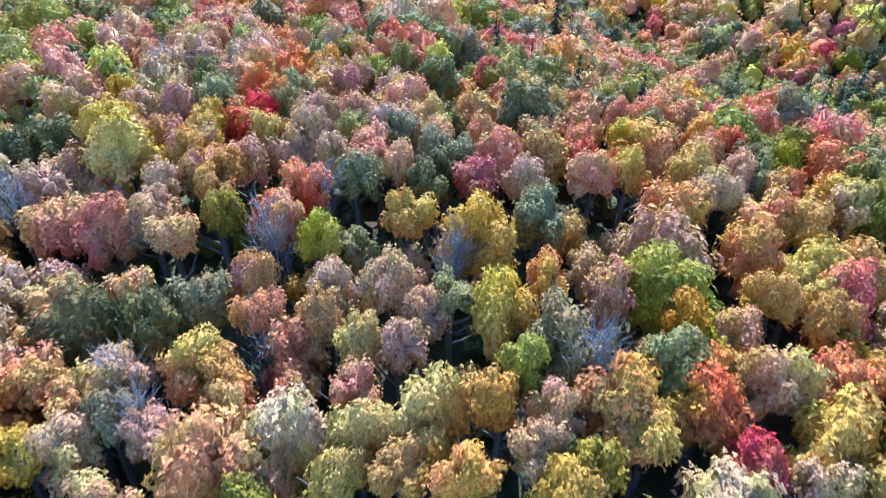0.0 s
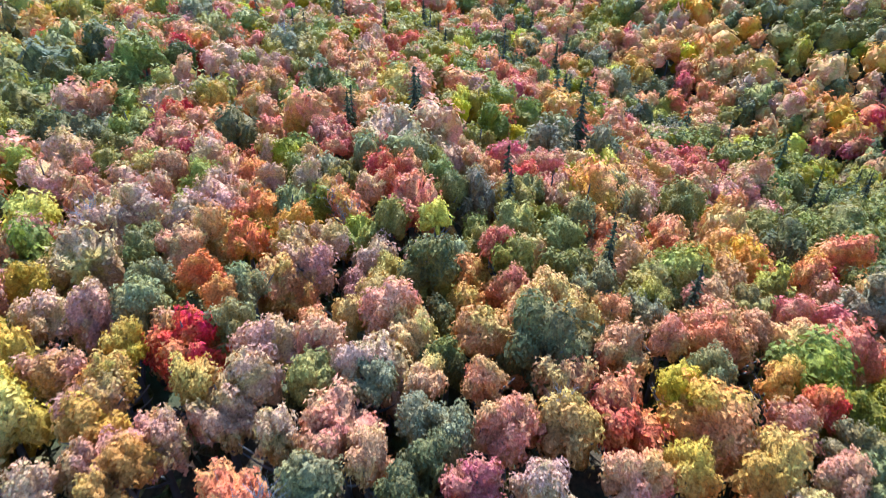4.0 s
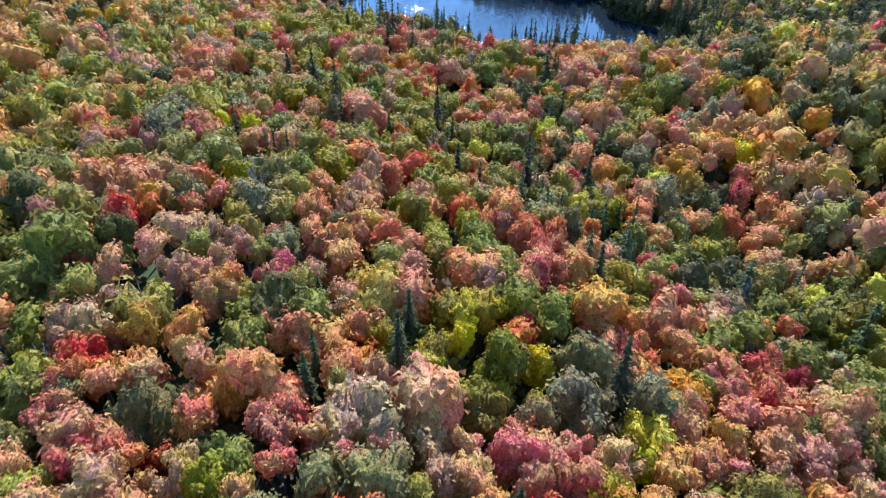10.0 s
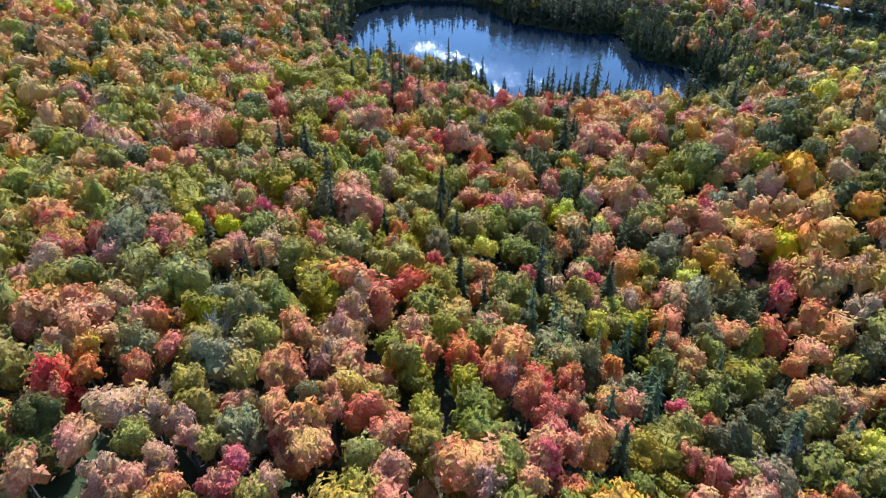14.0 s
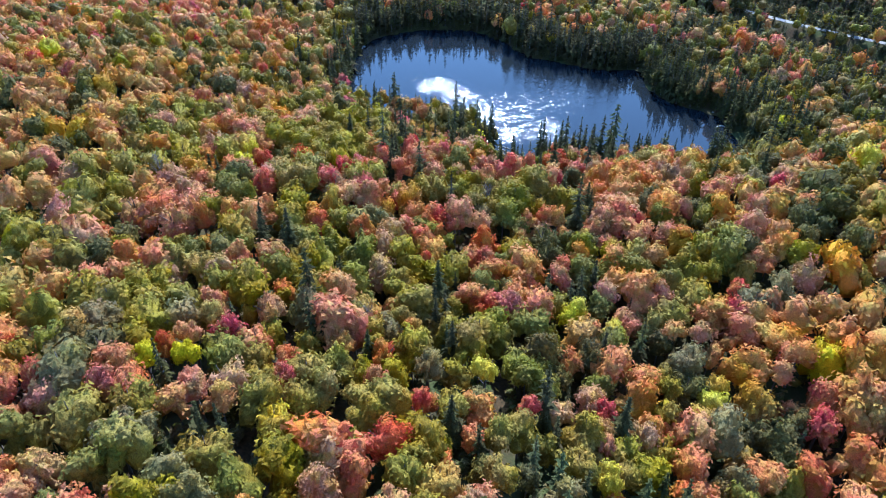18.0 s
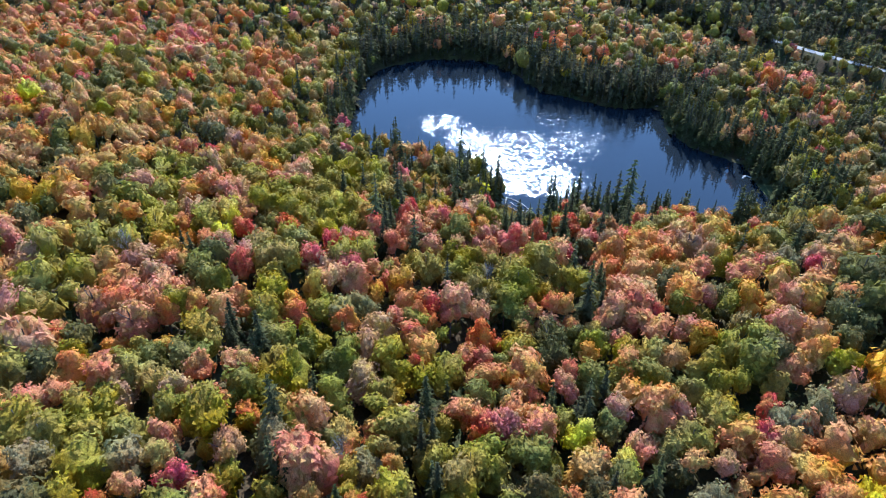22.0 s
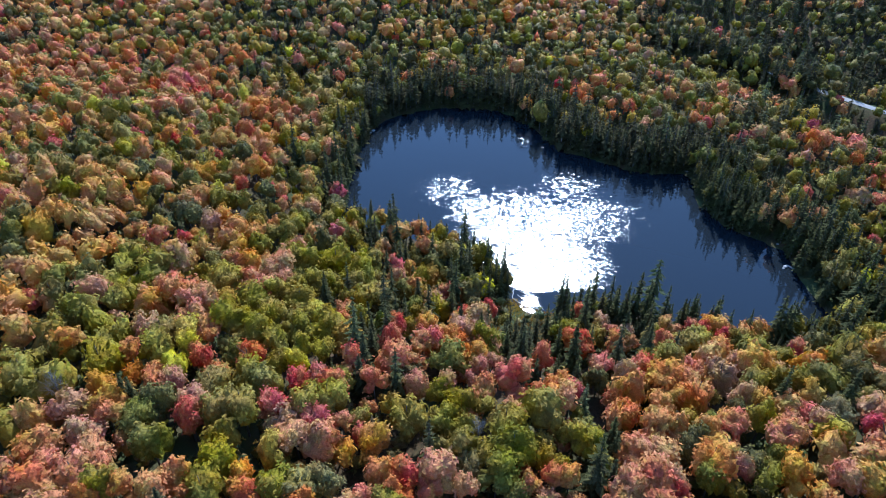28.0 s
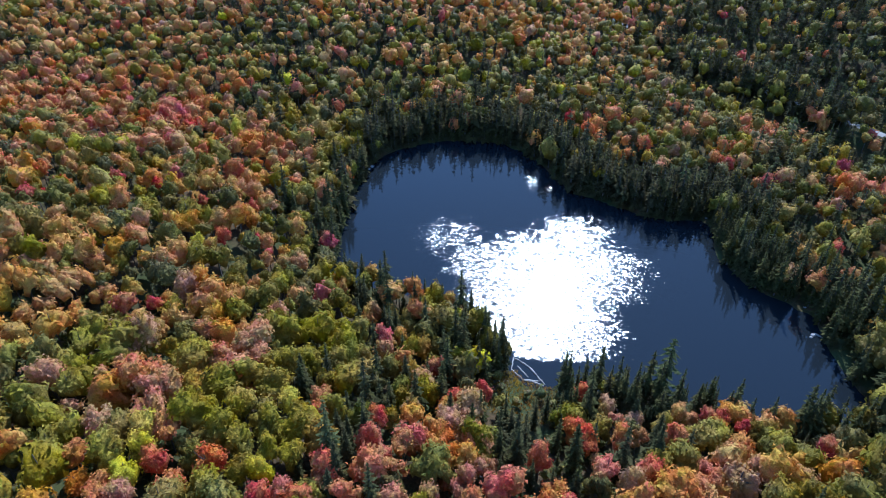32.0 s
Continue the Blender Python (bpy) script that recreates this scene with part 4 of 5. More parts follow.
MARKED["spruce"] = [(-2.2, -176.6, 1.8), (-19.5, -152.3, 2.1), (-17.5, -139.9, 2.2), (-43.3, -120.2, 2.3), (-31.1, -115.4, 3.2), (-42.8, -115.1, 1.8), (-29.7, -104.1, 2.4), (7.7, -79.3, 2.9), (103.1, -85.3, 3.2), (-61.9, -37.8, 1.6), (-58.8, -37.2, 1.6), (143.6, -34.4, 3.2), (26.3, -33.1, 2.2), (-17.1, -26, 2.5), (20.7, -18.9, 3.2), (-35.6, -8.2, 2.2), (-46.3, -2.6, 2), (-17, 2.6, 2.5), (21.6, 7.9, 2.3), (-21.2, 14.3, 2.2), (-46.2, 19, 2.4), (-21.6, 20, 2.3), (-46.6, 23.7, 2), (-20.8, 25.6, 3.2), (18.7, 29, 2), (-63.2, 33.4, 2.6), (-62.4, 36.6, 3.2), (24, 36.8, 2.6), (-70.9, 39.5, 2.2), (-43.5, 44.7, 2.2)]
MARKED["spruce"] = MARKED["spruce"] + [(-72.3, 45.1, 2.3), (28.5, 71.7, 2.4), (-94.1, 76.3, 2.5), (-96.6, 77, 2.5), (30.6, 81.6, 2.3), (30.5, 86.1, 2.6), (-39, 94.4, 2.6), (-38.9, 100.7, 3), (97.4, 103.1, 3.2), (-38.2, 108.5, 2.5), (-39, 113.9, 2.5), (-42.6, 116.4, 2.5), (7.3, 120.9, 2.9), (2.1, 121.4, 2.6), (23.6, 122.8, 3.2), (7.2, 125.6, 3.1), (47.6, 127.5, 3.2), (-6.3, 130.8, 2.5), (48.5, 133, 3.1), (-13.1, 133.7, 2.5), (-59.1, 135.8, 2.7), (-59.5, 138.4, 2.8), (-17.1, 147.7, 2.8), (30.4, 150.9, 2.7), (-29.6, 151.4, 2.4), (66, 155, 2.6), (37.3, 157.3, 2.5), (-38, 179.7, 2.5), (-84.4, 257.3, 3.2), (-91.5, 303.7, 3.2)]
MARKED["yellow"] = [(-30.7, -160.5, 2), (-85.7, -151.1, 3.8), (3.3, -124.4, 4.3), (-22.1, -107.7, 2.1), (-20.7, -101.8, 2), (-20.4, -99.4, 2), (68.5, -63, 2.9), (70.8, -58.8, 2.9), (14.9, -33.5, 3), (-78.9, -20, 2.4), (-72.1, -16.6, 2.6), (-9.6, -8.1, 2.7), (46.5, -4.9, 3.9), (79.1, 8.6, 5.8), (25.7, 15.3, 2.9), (16, 21.8, 3.7), (-90.2, 91.2, 3.8), (-57.2, 96.6, 3.3), (-90.4, 100.3, 3.6), (-92.7, 106.6, 4.7), (-59.8, 125.5, 3.4), (123.9, 145.6, 3.2), (184.9, 163.2, 6.2), (-208, 267.9, 5.3), (-151.2, 322.5, 4.2)]

marks = [(kind, *m) for kind in KINDS for m in MARKED.get(kind, ())]
dry = off_shore(np.array([m[1:3] for m in marks])) > np.array([1.0 if m[0] in ("spruce", "pine") else 7.0 for m in marks])
marks = [m for m, on_land in zip(marks, dry) if on_land]
mark_at = np.array([m[1:3] for m in marks])
mark_wide = np.array([m[3] for m in marks])
shore = off_shore(spots)
road = off_line(spots, ROAD, False)
keep = (shore > 1.5) & (road > np.where(np.hypot(spots[:, 0] - 226, spots[:, 1] - 378) < 16, 5.0, 2.0))
gap = np.sqrt(((spots[:, None] - mark_at) ** 2).sum(-1)) - 0.7 * mark_wide
keep &= gap.min(1) > np.where(spots[:, 1] < NEAR_END, 1.6, 1.5)
# the open beach and marsh at the near end of the lake
keep &= np.hypot(spots[:, 0] - 9, spots[:, 1] - 160) > 13
spots, shore = spots[keep], shore[keep]
chance = shares_at(spots, shore)
# most take after those that stand out round them
near_by = np.exp(-((spots[:, None] - mark_at) ** 2).sum(-1) / (2 * 11.0**2))
vote = np.zeros((len(spots), len(KINDS)))
for k, kind in enumerate(KINDS):
    rare = {"crimson": 0.1, "yellow": 0.2, "red": 0.35, "spruce": 0.5, "pine": 0.5}.get(kind, 1.0)
    if kind in ("peach", "pink", "russet"):
        rare = np.where(spots[:, 1] > -95, 0.5, 1.0)
    if kind == "orange":
        rare = np.where(spots[:, 1] > -95, 1.3, 0.8)
    vote[:, k] = near_by[:, [m[0] == kind for m in marks]].sum(1) * rare
sure = vote.sum(1, keepdims=True)
chance = chance * (1 - 0.75 * smooth(sure / 1.5)) + 0.75 * smooth(sure / 1.5) * vote / (sure + 1e-9)
# kinds gather in loose groups
leaning = np.zeros((len(spots), len(KINDS)))
for _ in range(7):
    way = rng.normal(size=(2, len(KINDS))) * 0.15
    leaning += np.sin(spots @ way + rng.uniform(0, 6.28, len(KINDS))) * math.sqrt(2 / 7)
pick = (np.log(chance + 1e-6) + 0.5 * leaning + 0.85 * rng.gumbel(size=chance.shape)).argmax(1)
# at the near end of the lake mostly needle trees stand next to the water
warm = np.isin(pick, [KINDS.index(k) for k in ("russet", "peach", "orange", "red", "crimson", "gold", "pink", "grey")])
turned = warm & (shore < 24) & (spots[:, 1] < 186) & (rng.uniform(size=len(spots)) < 0.75)
pick[turned] = rng.choice([KINDS.index(k) for k in ("spruce", "spruce", "lime", "green", "dark")], turned.sum())
pick[(np.hypot(spots[:, 0] - 20, spots[:, 1] - 164) < 8)] = KINDS.index("spruce")
# a close belt of spruces along the banks
belt = planted(3.7, 150, 400, 4)
edge = off_shore(belt)
reach = np.where((belt[:, 0] < -58) & (belt[:, 1] < 335), 13.0, 31.0)
keep = (edge > 0.8) & (edge < 27) & (np.hypot(belt[:, 0] - 9, belt[:, 1] - 160) > 13) & (rng.uniform(size=len(belt)) < np.where(belt[:, 1] < 225, np.where(belt[:, 0] < 12, 0.3, 0.45), 0.95) * smooth((reach - edge) / 12))
belt, edge = belt[keep], edge[keep]
for back in (5.0, 8.5, 12.0):
    for (ax, ay), (bx, by) in zip(ROAD[2:6], ROAD[3:7]):
        n = int(math.hypot(bx - ax, by - ay) / 3.2)
        s = rng.uniform(0, 1, n)[:, None]
        row = (ax, ay) + s * (bx - ax, by - ay) + np.array((ay - by, bx - ax)) / math.hypot(bx - ax, by - ay) * -back + rng.normal(size=(n, 2))
        belt, edge = np.r_[belt, row], np.r_[edge, off_shore(row)]
spots, shore = np.r_[spots, belt], np.r_[shore, edge]
pick = np.r_[pick, np.full(len(belt), KINDS.index("spruce"))]
fixed = len(spots)
spots, shore = np.r_[spots, mark_at], np.r_[shore, off_shore(mark_at)]
pick = np.r_[pick, [KINDS.index(m[0]) for m in marks]]
level = height(spots)
grow = np.clip(np.exp(rng.normal(-0.04, 0.22, len(spots))), 0.58, 1.5)
needle = pick >= KINDS.index("spruce")
ridge = smooth((-110 - spots[:, 1]) / 60)
tall = np.where(needle, 16.5 * grow ** 1.3, (14.5 - 1.0 * ridge) * grow ** 0.85)
wide = np.where(needle, tall * rng.uniform(0.105, 0.155, len(spots)), (4.55 - 0.75 * ridge) * grow * rng.uniform(0.85, 1.18, len(spots)))
wide *= 1 - np.where(needle, 0.0, 0.14) * smooth((spots[:, 1] - 150) / 60)
# those that stand out keep their own spread, and rise a little over the rest
wide[fixed:] = np.where(needle[fixed:], mark_wide * 1.1, np.minimum(mark_wide * 1.15 + 0.3, 6.4))
tall[fixed:] = np.where(needle[fixed:], np.where(mark_at[:, 1] < 140, np.maximum(mark_wide * 7.0, 17.5), np.maximum(mark_wide * 7.0, 15.0)), 14.4 + 0.35 * mark_wide)
wide[:fixed] *= np.where((ridge[:fixed] > 0.3) & ~needle[:fixed], 0.94, 1.0)
tall[:fixed] -= np.where(needle[:fixed], 0.0, 0.7)
# low scrub where the road comes into the open
for reach in np.arange(0, 37, 3.0):
    behind = spots + reach * np.array((0.46, 0.885))
    low = (off_line(behind, np.array([(217.0, 390.0), (228.0, 377.0), (240.0, 362.0)]), False) < 3.5) & (np.arange(len(spots)) < fixed)
    tall[low] = np.minimum(tall[low], 4.2 + 0.385 * reach)
    wide[low] = np.minimum(wide[low], np.where(needle[low], 0.18, 0.55) * tall[low])
spin = rng.uniform(0, 6.28, len(spots))

# ---- trees of the near slope, one by one ----
NEAR_CROWNS = {2: [crown_shape(800, 0.070, 100 + k, puffs=30 + 3 * (k % 4), skin=270) for k in range(6)],
               1: [crown_shape(560, 0.075, 110 + k, puffs=27 + 3 * (k % 4), skin=180) for k in range(6)],
               0: [crown_shape(360, 0.085, 120 + k, puffs=24 + 2 * (k % 4), skin=150) for k in range(6)]}
NEAR_TRUNKS = [trunk_shape(200 + k) for k in range(4)]
NEAR_SPIRES = [conifer_shape(26, 11, 300 + k) for k in range(4)]
NEAR_PINES = [conifer_shape(15, 8, 320 + k, 4, 1.35, 0.18, 0.5) for k in range(4)]
crown_meshes = {}
trunk_meshes = [mesh_from("trunk", v, f, [BARK]) for v, f in NEAR_TRUNKS]
pole_mesh = mesh_from("trunk", *tube([(0, 0, -0.05), (0, 0, 0.5), (0, 0, 0.97)], [0.02, 0.012, 0.003]), [BARK])
LABELS = {
    "pink": ("red_maple_tree", "red maple tree with dusty pink leaves", "maple"),
    "russet": ("maple_tree", "maple tree with faded pinkish russet leaves", "maple"), "peach": ("sugar_maple_tree", "sugar maple tree with peach-orange autumn leaves", "maple"),
    "orange": ("sugar_maple_tree", "sugar maple tree with bright orange autumn leaves", "maple"), "red": ("red_maple_tree", "red maple tree with red autumn leaves", "maple"),
    "crimson": ("red_maple_tree", "red maple tree with crimson-magenta leaves", "maple"), "gold": ("birch_tree", "birch tree with golden and olive leaves", "birch"),
    "yellow": ("birch_tree", "birch tree with bright yellow leaves", "birch"), "lime": ("beech_tree", "beech tree with yellow-green leaves", "beech"),
    "green": ("beech_tree", "beech tree still in green leaf", "beech"), "dark": ("oak_tree", "broad tree with dark green leaves", "oak"),
    "grey": ("poplar_tree", "poplar tree with thin grey-green leaves", "poplar"), "spruce": ("spruce_tree", "dark pointed spruce tree above the broadleaf canopy", "spruce"),
    "pine": ("pine_tree", "ragged grey-green pine tree", "pine"),
}


def tree(kind, x, y, z, high, radius, turn, shape):
    """One tree: an empty at its foot, a trunk with limbs, and a crown of leaf sprays or boughs."""
    name, label, category = LABELS[kind]
    base = tagged(new(name), label, category, "trees of the hillside")
    base.matrix_world = pose(x, y, z, 0, 0, math.degrees(turn))
    spire = kind in ("spruce", "pine")
    aside = abs(x + 38)
    fine = 0 if spire else 2 if y < -165 and aside < 50 else 1 if y < 0 and aside < 95 else 0
    key = (kind, fine, shape % (4 if spire else 6))
    if key not in crown_meshes:
        v, f = NEAR_PINES[key[2]] if kind == "pine" else NEAR_SPIRES[key[2]] if spire else NEAR_CROWNS[fine][key[2]]
        crown_meshes[key] = mesh_from("crown", v, f, [LEAF[kind]], rounded_off=not spire)
    trunk = new("trunk", pole_mesh if spire else trunk_meshes[shape % 4])
    crown = new("crown", crown_meshes[key])
    for ob in (trunk, crown):
        ob.parent = base
    if spire:
        trunk.scale, crown.scale = (high, high, high), (radius, radius, high)
    else:
        trunk.scale = (high, high, high * 0.92)
        # no crown is quite round
        broad = 0.84 + 0.32 * (turn * 3.7 % 1.0)
        deep = 1.30 + 0.36 * (turn * 5.3 % 1.0)
        crown.location, crown.scale = (0, 0, high - radius * (deep - 0.13)), (radius * broad, radius * (2.0 - broad), radius * deep)
    return base


outer = np.zeros(len(spots), bool)
outer[:fixed] = (spots[:fixed, 1] < -258) | (np.abs(spots[:fixed, 0] + 22 + 0.07 * (spots[:fixed, 1] + 240)) > 73 + 0.5 * (spots[:fixed, 1] + 240) + 22 * smooth((spots[:fixed, 1] + 200) / 60))
wide[outer] *= 1.25
single = ((spots[:, 1] < NEAR_END) & ~outer) | (np.arange(len(spots)) >= fixed)
counted = {}
for i in sorted(np.where(single)[0], key=lambda k: spots[k, 1]):
    kind = KINDS[pick[i]]
    name = LABELS[kind][0]
    counted[name] = counted.get(name, 0) + 1
    if counted[name] > 300:
        single[i] = False
        continue
    tree(kind, spots[i, 0], spots[i, 1], level[i], tall[i], wide[i], spin[i], int(rng.integers(0, 99)))

# ---- the woods past that, as one mass for each kind ----
MID_CROWNS = [crown_shape(240, 0.110, 400 + k, puffs=24, flat=0.4, skin=110) for k in range(6)]
SIDE_CROWNS = [crown_shape(120, 0.14, 450 + k, puffs=20, flat=0.4, skin=60) for k in range(6)]
FAR_CROWNS = [crown_shape(64, 0.155, 500 + k, puffs=18, flat=0.4, skin=34) for k in range(6)]
LAST_CROWNS = [crown_shape(24, 0.20, 550 + k, puffs=16, flat=0.4, skin=20) for k in range(6)]
OUTER_CROWNS = [crown_shape(8, 0.3, 580 + k, puffs=8, flat=0.4, skin=14) for k in range(4)]
MID_SPIRES = [conifer_shape(16, 9, 600 + k, 2, 1.15) for k in range(4)]
FAR_SPIRES = [conifer_shape(11, 9, 700 + k, 1, 1.25) for k in range(5)]
STEM = tube([(0, 0, -0.06), (0, 0, 0.9)], [0.022, 0.006], 3)


def wood(kind, chosen, crowns, name, label):
    spire = kind in ("spruce", "pine")
    verts, faces, slots, n = [], [], [], 0
    shape = rng.integers(0, len(crowns), len(chosen))
    for s in range(len(crowns)):
        some = chosen[shape == s]
        if not len(some):
            continue
        for (v, f), slot in ((crowns[s], 0), (STEM, 1)):
            c, q = np.cos(spin[some])[:, None], np.sin(spin[some])[:, None]
            if slot:
                k = np.stack([tall[some]] * 3, 1)
                lift = np.zeros(len(some))
            elif spire:
                k = np.stack([wide[some], wide[some], tall[some]], 1)
                lift = np.zeros(len(some))
            else:
                broad, deep = 0.84 + 0.32 * (spin[some] * 3.7 % 1.0), 1.14 + 0.34 * (spin[some] * 5.3 % 1.0)
                k = wide[some, None] * np.stack([broad, 2.0 - broad, deep], 1)
                lift = tall[some] - wide[some] * (deep - 0.08)
            x, y, z = v[:, 0] * k[:, :1], v[:, 1] * k[:, 1:2], v[:, 2] * k[:, 2:]
            w = np.stack([x * c - y * q + spots[some, :1], x * q + y * c + spots[some, 1:], z + (level[some] + lift)[:, None]], -1)
            verts.append(w.reshape(-1, 3))
            faces.append((f[None] + (np.arange(len(some)) * len(v))[:, None, None] + n).reshape(-1, 3))
            slots.append(np.full(len(some) * len(f), slot))
            n += len(some) * len(v)
    m = mesh_from(name, np.concatenate(verts), np.concatenate(faces), [LEAF[kind], BARK], np.concatenate(slots), rounded_off=True)
    return tagged(new(name, m), label, "forest", kind="stuff")


aside = np.abs(spots[:, 0] + 15)
inner = (spots[:, 1] < 150) & (aside < 92) & ~single & ~outer
beside = (spots[:, 1] < 270) & (aside < 205) & ~inner & ~single & ~outer
far = (spots[:, 1] < 400) & ~inner & ~beside & ~single & ~outer
last = (spots[:, 1] >= 400) & ~outer & ~single
for group, broad, spires, where in ((inner, MID_CROWNS, MID_SPIRES, "on the slopes down to the lake"), (beside, SIDE_CROWNS, MID_SPIRES, "on the slopes beside the lake"),
                                    (far, FAR_CROWNS, FAR_SPIRES, "round the lake"), (last, LAST_CROWNS, FAR_SPIRES, "on the far hillsides"),
                                    (outer & ~single, OUTER_CROWNS, FAR_SPIRES, "on the outer hillsides")):
    group = np.where(group)[0]
    for k, kind in enumerate(KINDS):
        some = group[pick[group] == k]
        if len(some):
            label = LABELS[kind][1].replace(" tree", " trees", 1).replace("small ", "") + " " + where
            wood(kind, some, spires if kind in ("spruce", "pine") else broad, LABELS[kind][0].replace("_tree", "_woods"), label)

# ---- undergrowth in the gaps of the near and middle woods ----
low = np.concatenate([planted(6.0, -262, NEAR_END, 11), planted(8.5, NEAR_END, 180, 12)])
low = low[(off_shore(low) > 3) & (np.abs(low[:, 0] + 15) < 150)]
bush = crown_shape(10, 0.3, 900, puffs=8, skin=14)
size = rng.uniform(1.8, 3.2, (len(low), 1, 1))
turn = rng.uniform(0, 6.28, (len(low), 1))
v = bush[0][None] * size * (1, 1, 0.9)
v = np.stack([v[..., 0] * np.cos(turn) - v[..., 1] * np.sin(turn), v[..., 0] * np.sin(turn) + v[..., 1] * np.cos(turn), v[..., 2]], -1)
v = v + np.c_[low, height(low) + 0.8 * size[:, 0, 0]][:, None]
f = (bush[1][None] + (np.arange(len(low)) * len(bush[0]))[:, None, None]).reshape(-1, 3)
tagged(new("undergrowth", mesh_from("undergrowth", v.reshape(-1, 3), f, [LEAF["shrub"]])), "low green and brown bushes under the trees", "bushes", kind="stuff")

# ---- the gravel road beyond the lake ----
way = ROAD.copy()
for _ in range(2):
    way = np.concatenate([way[:1], np.stack([0.75 * way[:-1] + 0.25 * way[1:], 0.25 * way[:-1] + 0.75 * way[1:]], 1).reshape(-1, 2), way[-1:]])
ahead = np.gradient(way, axis=0)
ahead /= np.linalg.norm(ahead, axis=1)[:, None]
across = np.stack([-ahead[:, 1], ahead[:, 0]], 1)
cols = [np.c_[way + across * s, np.full(len(way), z)] for s, z in ((-2.9, 1.0), (-2.3, 1.14), (0, 1.22), (2.3, 1.14), (2.9, 1.0))]
k = np.arange(len(way) * 5).reshape(5, -1)
f = np.stack([k[:-1, :-1], k[:-1, 1:], k[1:, 1:], k[1:, :-1]], -1).reshape(-1, 4)
tagged(new("road", mesh_from("road", np.concatenate(cols), f, [GRAVEL])), "pale gravel road through dark woods", "road", kind="structure")

# ---- bare trees ----


def bare_tree(x, y, z, high, seed):
    base = tagged(new("bare_tree"), "bare grey tree with thin twigs among leafy crowns", "tree", "trees of the hillside")
    base.location = (x, y, z)
    r = np.random.default_rng(seed)
    trunk = new("trunk", mesh_from("trunk", *tube([(0, 0, -0.5), (0.1, 0, high * 0.4), (0.2, 0.15, high * 0.8), (0.2, 0.2, high)], [0.22, 0.17, 0.09, 0.02]), [TWIG]))
    twigs = []
    for _ in range(34):
        h, w = r.uniform(0.45, 0.95) * high, r.uniform(0, 6.28)
        s = np.array((0.15, 0.1, h))
        l = (high - h) * 0.30 + r.uniform(0.5, 1.2)
        d = np.array((math.cos(w) * 0.7, math.sin(w) * 0.7, r.uniform(0.7, 1.4)))
        bend = s + d * l * 0.5 + r.normal(size=3) * 0.12
        tip = s + d * l + (0, 0, 0.35 * l)
        twigs.append(tube([s, bend, tip], [0.045, 0.03, 0.01], 3))
        for q in (0.35, 0.55, 0.7, 0.85, 1.0):
            e = d + r.normal(size=3) * 0.7
            at = s + (tip - s) * q
            twigs.append(tube([at, at + e * l * 0.22, at + e * l * 0.3 + (0, 0, 0.25)], [0.022, 0.016, 0.006], 3))
    branches = new("branchwork", mesh_from("branchwork", *joined(twigs), [TWIG]))
    trunk.parent = branches.parent = base


BARE = [(-52.3, -222.8), (-52.4, -210.6), (-61.1, -229.3), (-25.6, -229.9), (-34.9, -214.1), (-22.0, -193.5), (-47.5, -202.2), (-61.2, -61.9), (35.2, -92.4), (39.0, -63.6), (-53.5, -208.5), (-82.3, -198.3), (-53.0, -218.9), (-34.8, -213.4), (-24.6, -228.9), (-63.3, -225.9), (-41.8, -157.8), (-43.5, -154.6), (-74.8, -157.7), (48.2, -64.8), (-79.4, -115.6), (43.5, -80.8), (-9.5, -66.0), (-112.7, 74.7), (-38.1, 8.2), (-5.4, 80.2)]
for n, ((x, y), z) in enumerate(zip(BARE, height(np.array(BARE, float)))):
    bare_tree(x, y, z, 13.0 + (n % 4), 40 + n)

# ---- driftwood, stones and sedge on the shore ----


def driftwood(ax, ay, bx, by, radius, seed):
    r = np.random.default_rng(seed)
    a, b = np.array((ax, ay, 0.12)), np.array((bx, by, 0.12))
    line = [a + (b - a) * s + np.r_[r.normal(size=2) * 0.12, 0] for s in np.linspace(0, 1, 6)]
    log = new("driftwood_log", mesh_from("driftwood_log", *tube(line, [radius * k for k in (0.6, 1.0, 1.0, 0.9, 0.75, 0.4)], 7), [PALE_BARK]))
    tagged(log, "bleached driftwood log lying at the lake edge", "log", "driftwood on the shore")


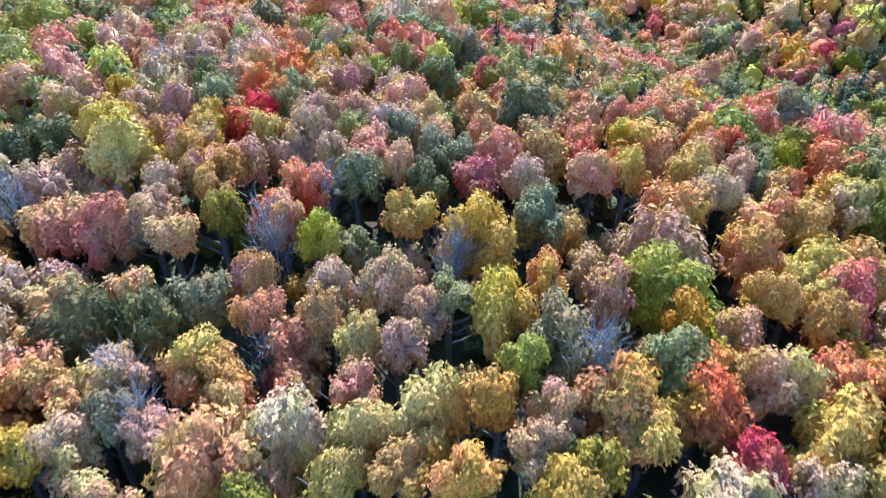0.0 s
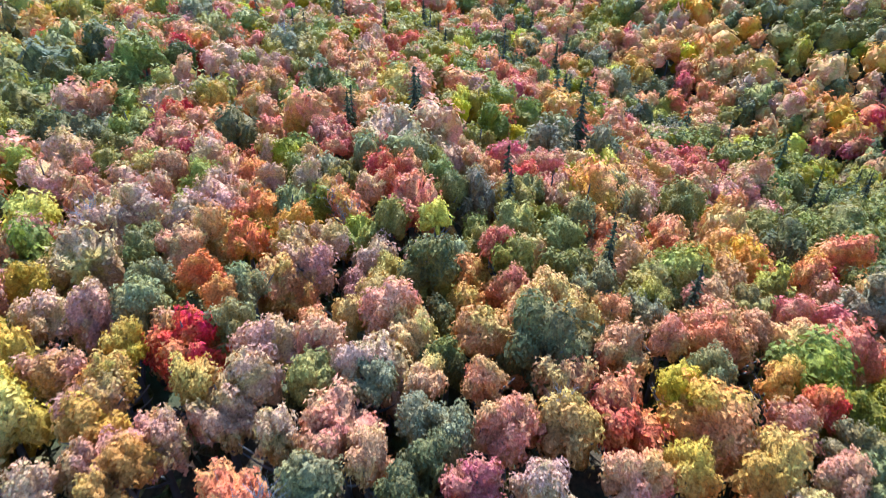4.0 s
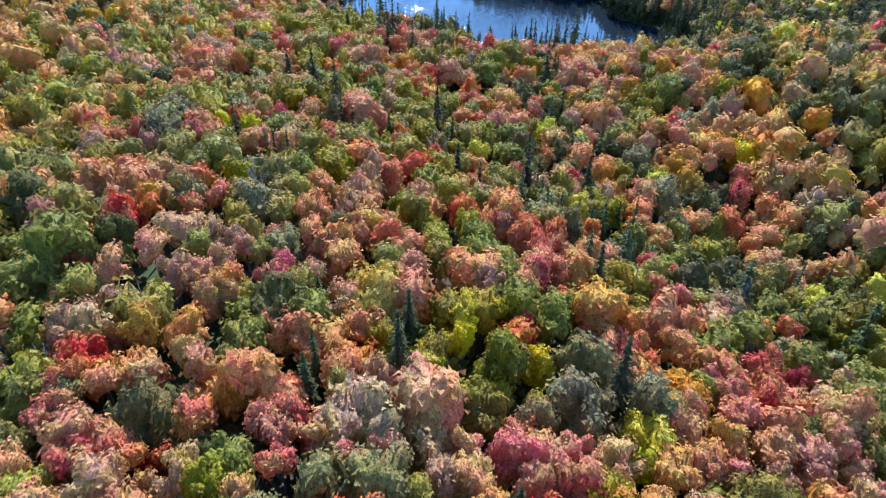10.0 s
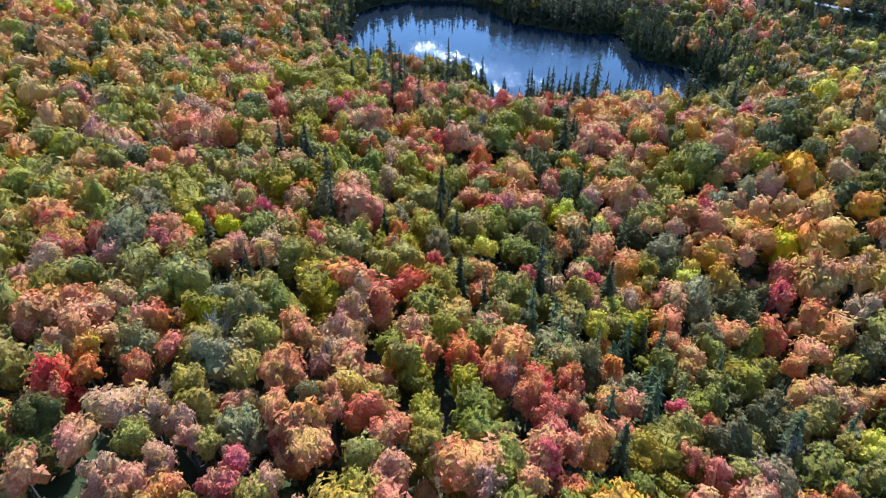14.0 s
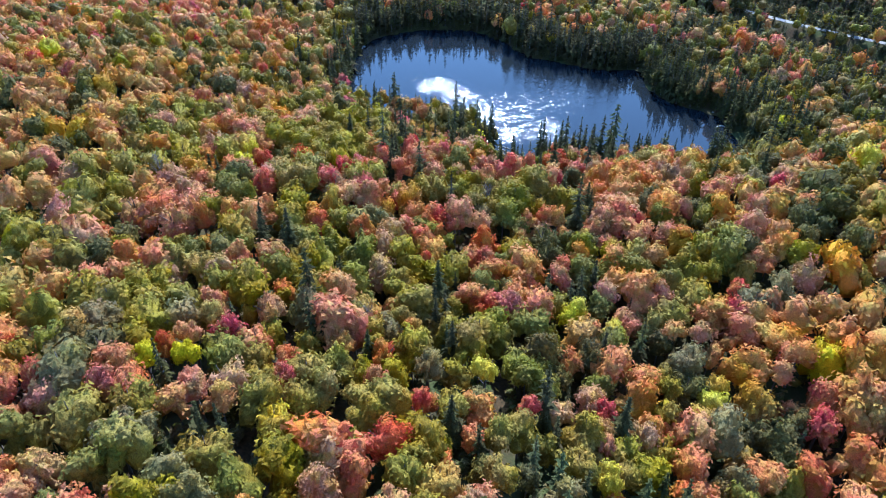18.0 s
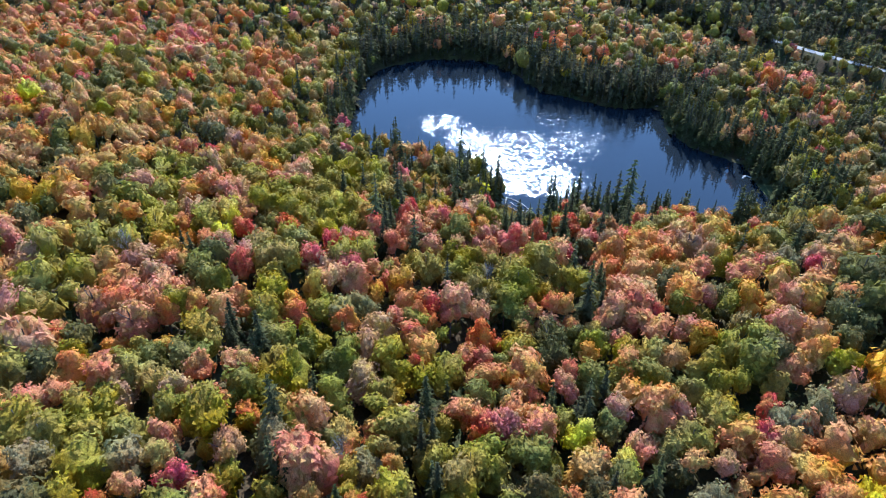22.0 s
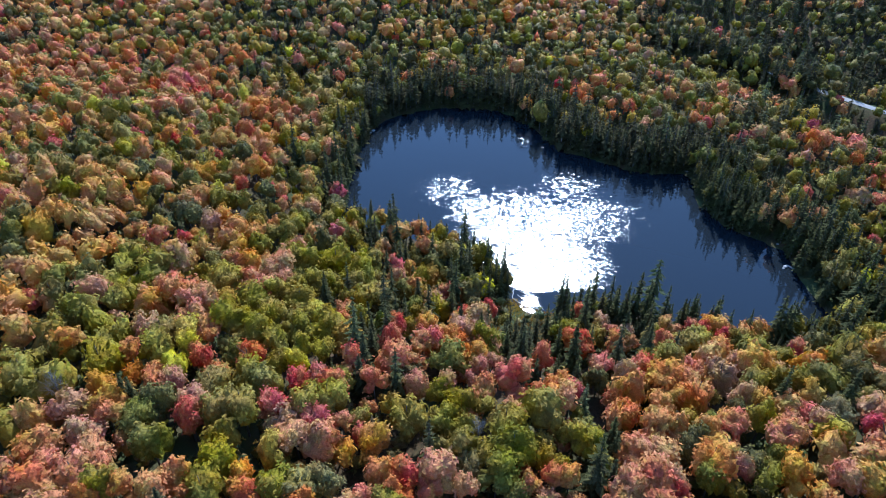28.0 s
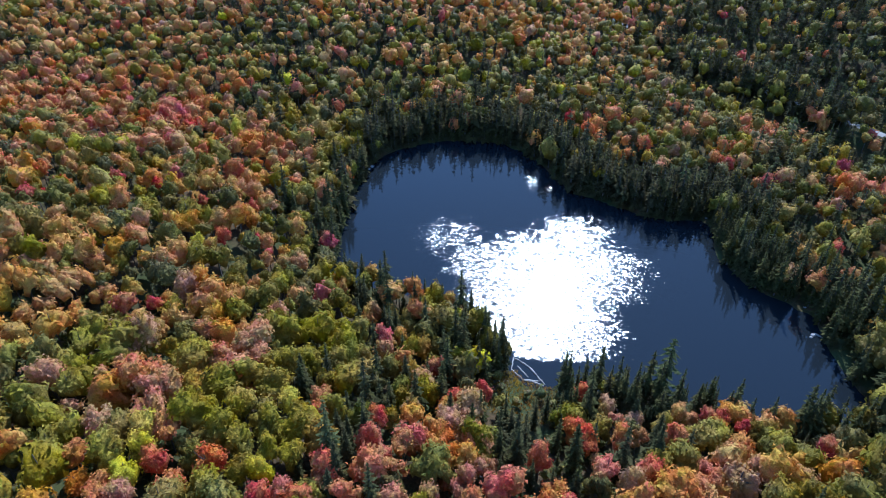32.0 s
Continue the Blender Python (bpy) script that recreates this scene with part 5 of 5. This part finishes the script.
LOGS = [(6.1, 180.0, 5.4, 173.6), (5.4, 173.6, 9.8, 168.7), (9.8, 168.7, 15.9, 168.9), (6.1, 179.4, 8.8, 177.7), (8.8, 177.7, 12.0, 175.4), (12.0, 175.4, 14.7, 171.5), (14.7, 171.5, 17.5, 167.4), (9.8, 168.7, 12.7, 168.2), (12.7, 168.2, 17.1, 166.8), (7.4, 175.5, 11.6, 170.3), (125.4, 221.9, 127.9, 220.1), (122.0, 205.7, 124.6, 203.5)]
for n, (ax, ay, bx, by) in enumerate(LOGS):
    driftwood(ax, ay, bx, by, 0.27 + 0.05 * (n % 3), 60 + n)


def boulder(x, y, size, seed):
    r = np.random.default_rng(seed)
    bm = bmesh.new()
    bmesh.ops.create_icosphere(bm, subdivisions=2, radius=size)
    for vert in bm.verts:
        vert.co *= 1 + r.uniform(-0.16, 0.16)
        vert.co.z *= 0.6
    m = bpy.data.meshes.new("boulder")
    bm.to_mesh(m)
    bm.free()
    m.materials.append(PALE_BARK)
    tagged(new("boulder", m), "pale grey boulder at the edge of the lake", "rock", "rocks on the shore").location = (x, y, 0.15)


for n, (x, y, size) in enumerate(((97.0, 284.5, 1.1), (99.2, 283.2, 0.7), (121.5, 204.5, 0.9), (120.2, 203.2, 0.6), (123.4, 221.0, 0.8), (-75.5, 318.0, 1.0), (-76.5, 315.0, 0.7))):
    boulder(x, y, size, 80 + n)

patch = rng.uniform(-1, 1, (2600, 2)) * 14 + (9, 159)
edge = off_shore(patch)
patch = patch[(np.hypot(patch[:, 0] - 9, patch[:, 1] - 159) < 14) & (edge > -1.2)]
z = np.maximum(height(patch), 0.0)
w, h = rng.uniform(0, 6.28, len(patch)), rng.uniform(0.5, 1.3, len(patch))
lean = rng.normal(size=(len(patch), 2)) * 0.3
side = np.c_[np.cos(w), np.sin(w)] * 0.22
v = np.stack([np.c_[patch - side, z], np.c_[patch + side, z], np.c_[patch + lean, z + h]], 1).reshape(-1, 3)
tagged(new("sedge", mesh_from("sedge", v, np.arange(len(v)).reshape(-1, 3), [LEAF["gold"]])), "olive sedge grass on the marshy lake end", "grass", kind="stuff")
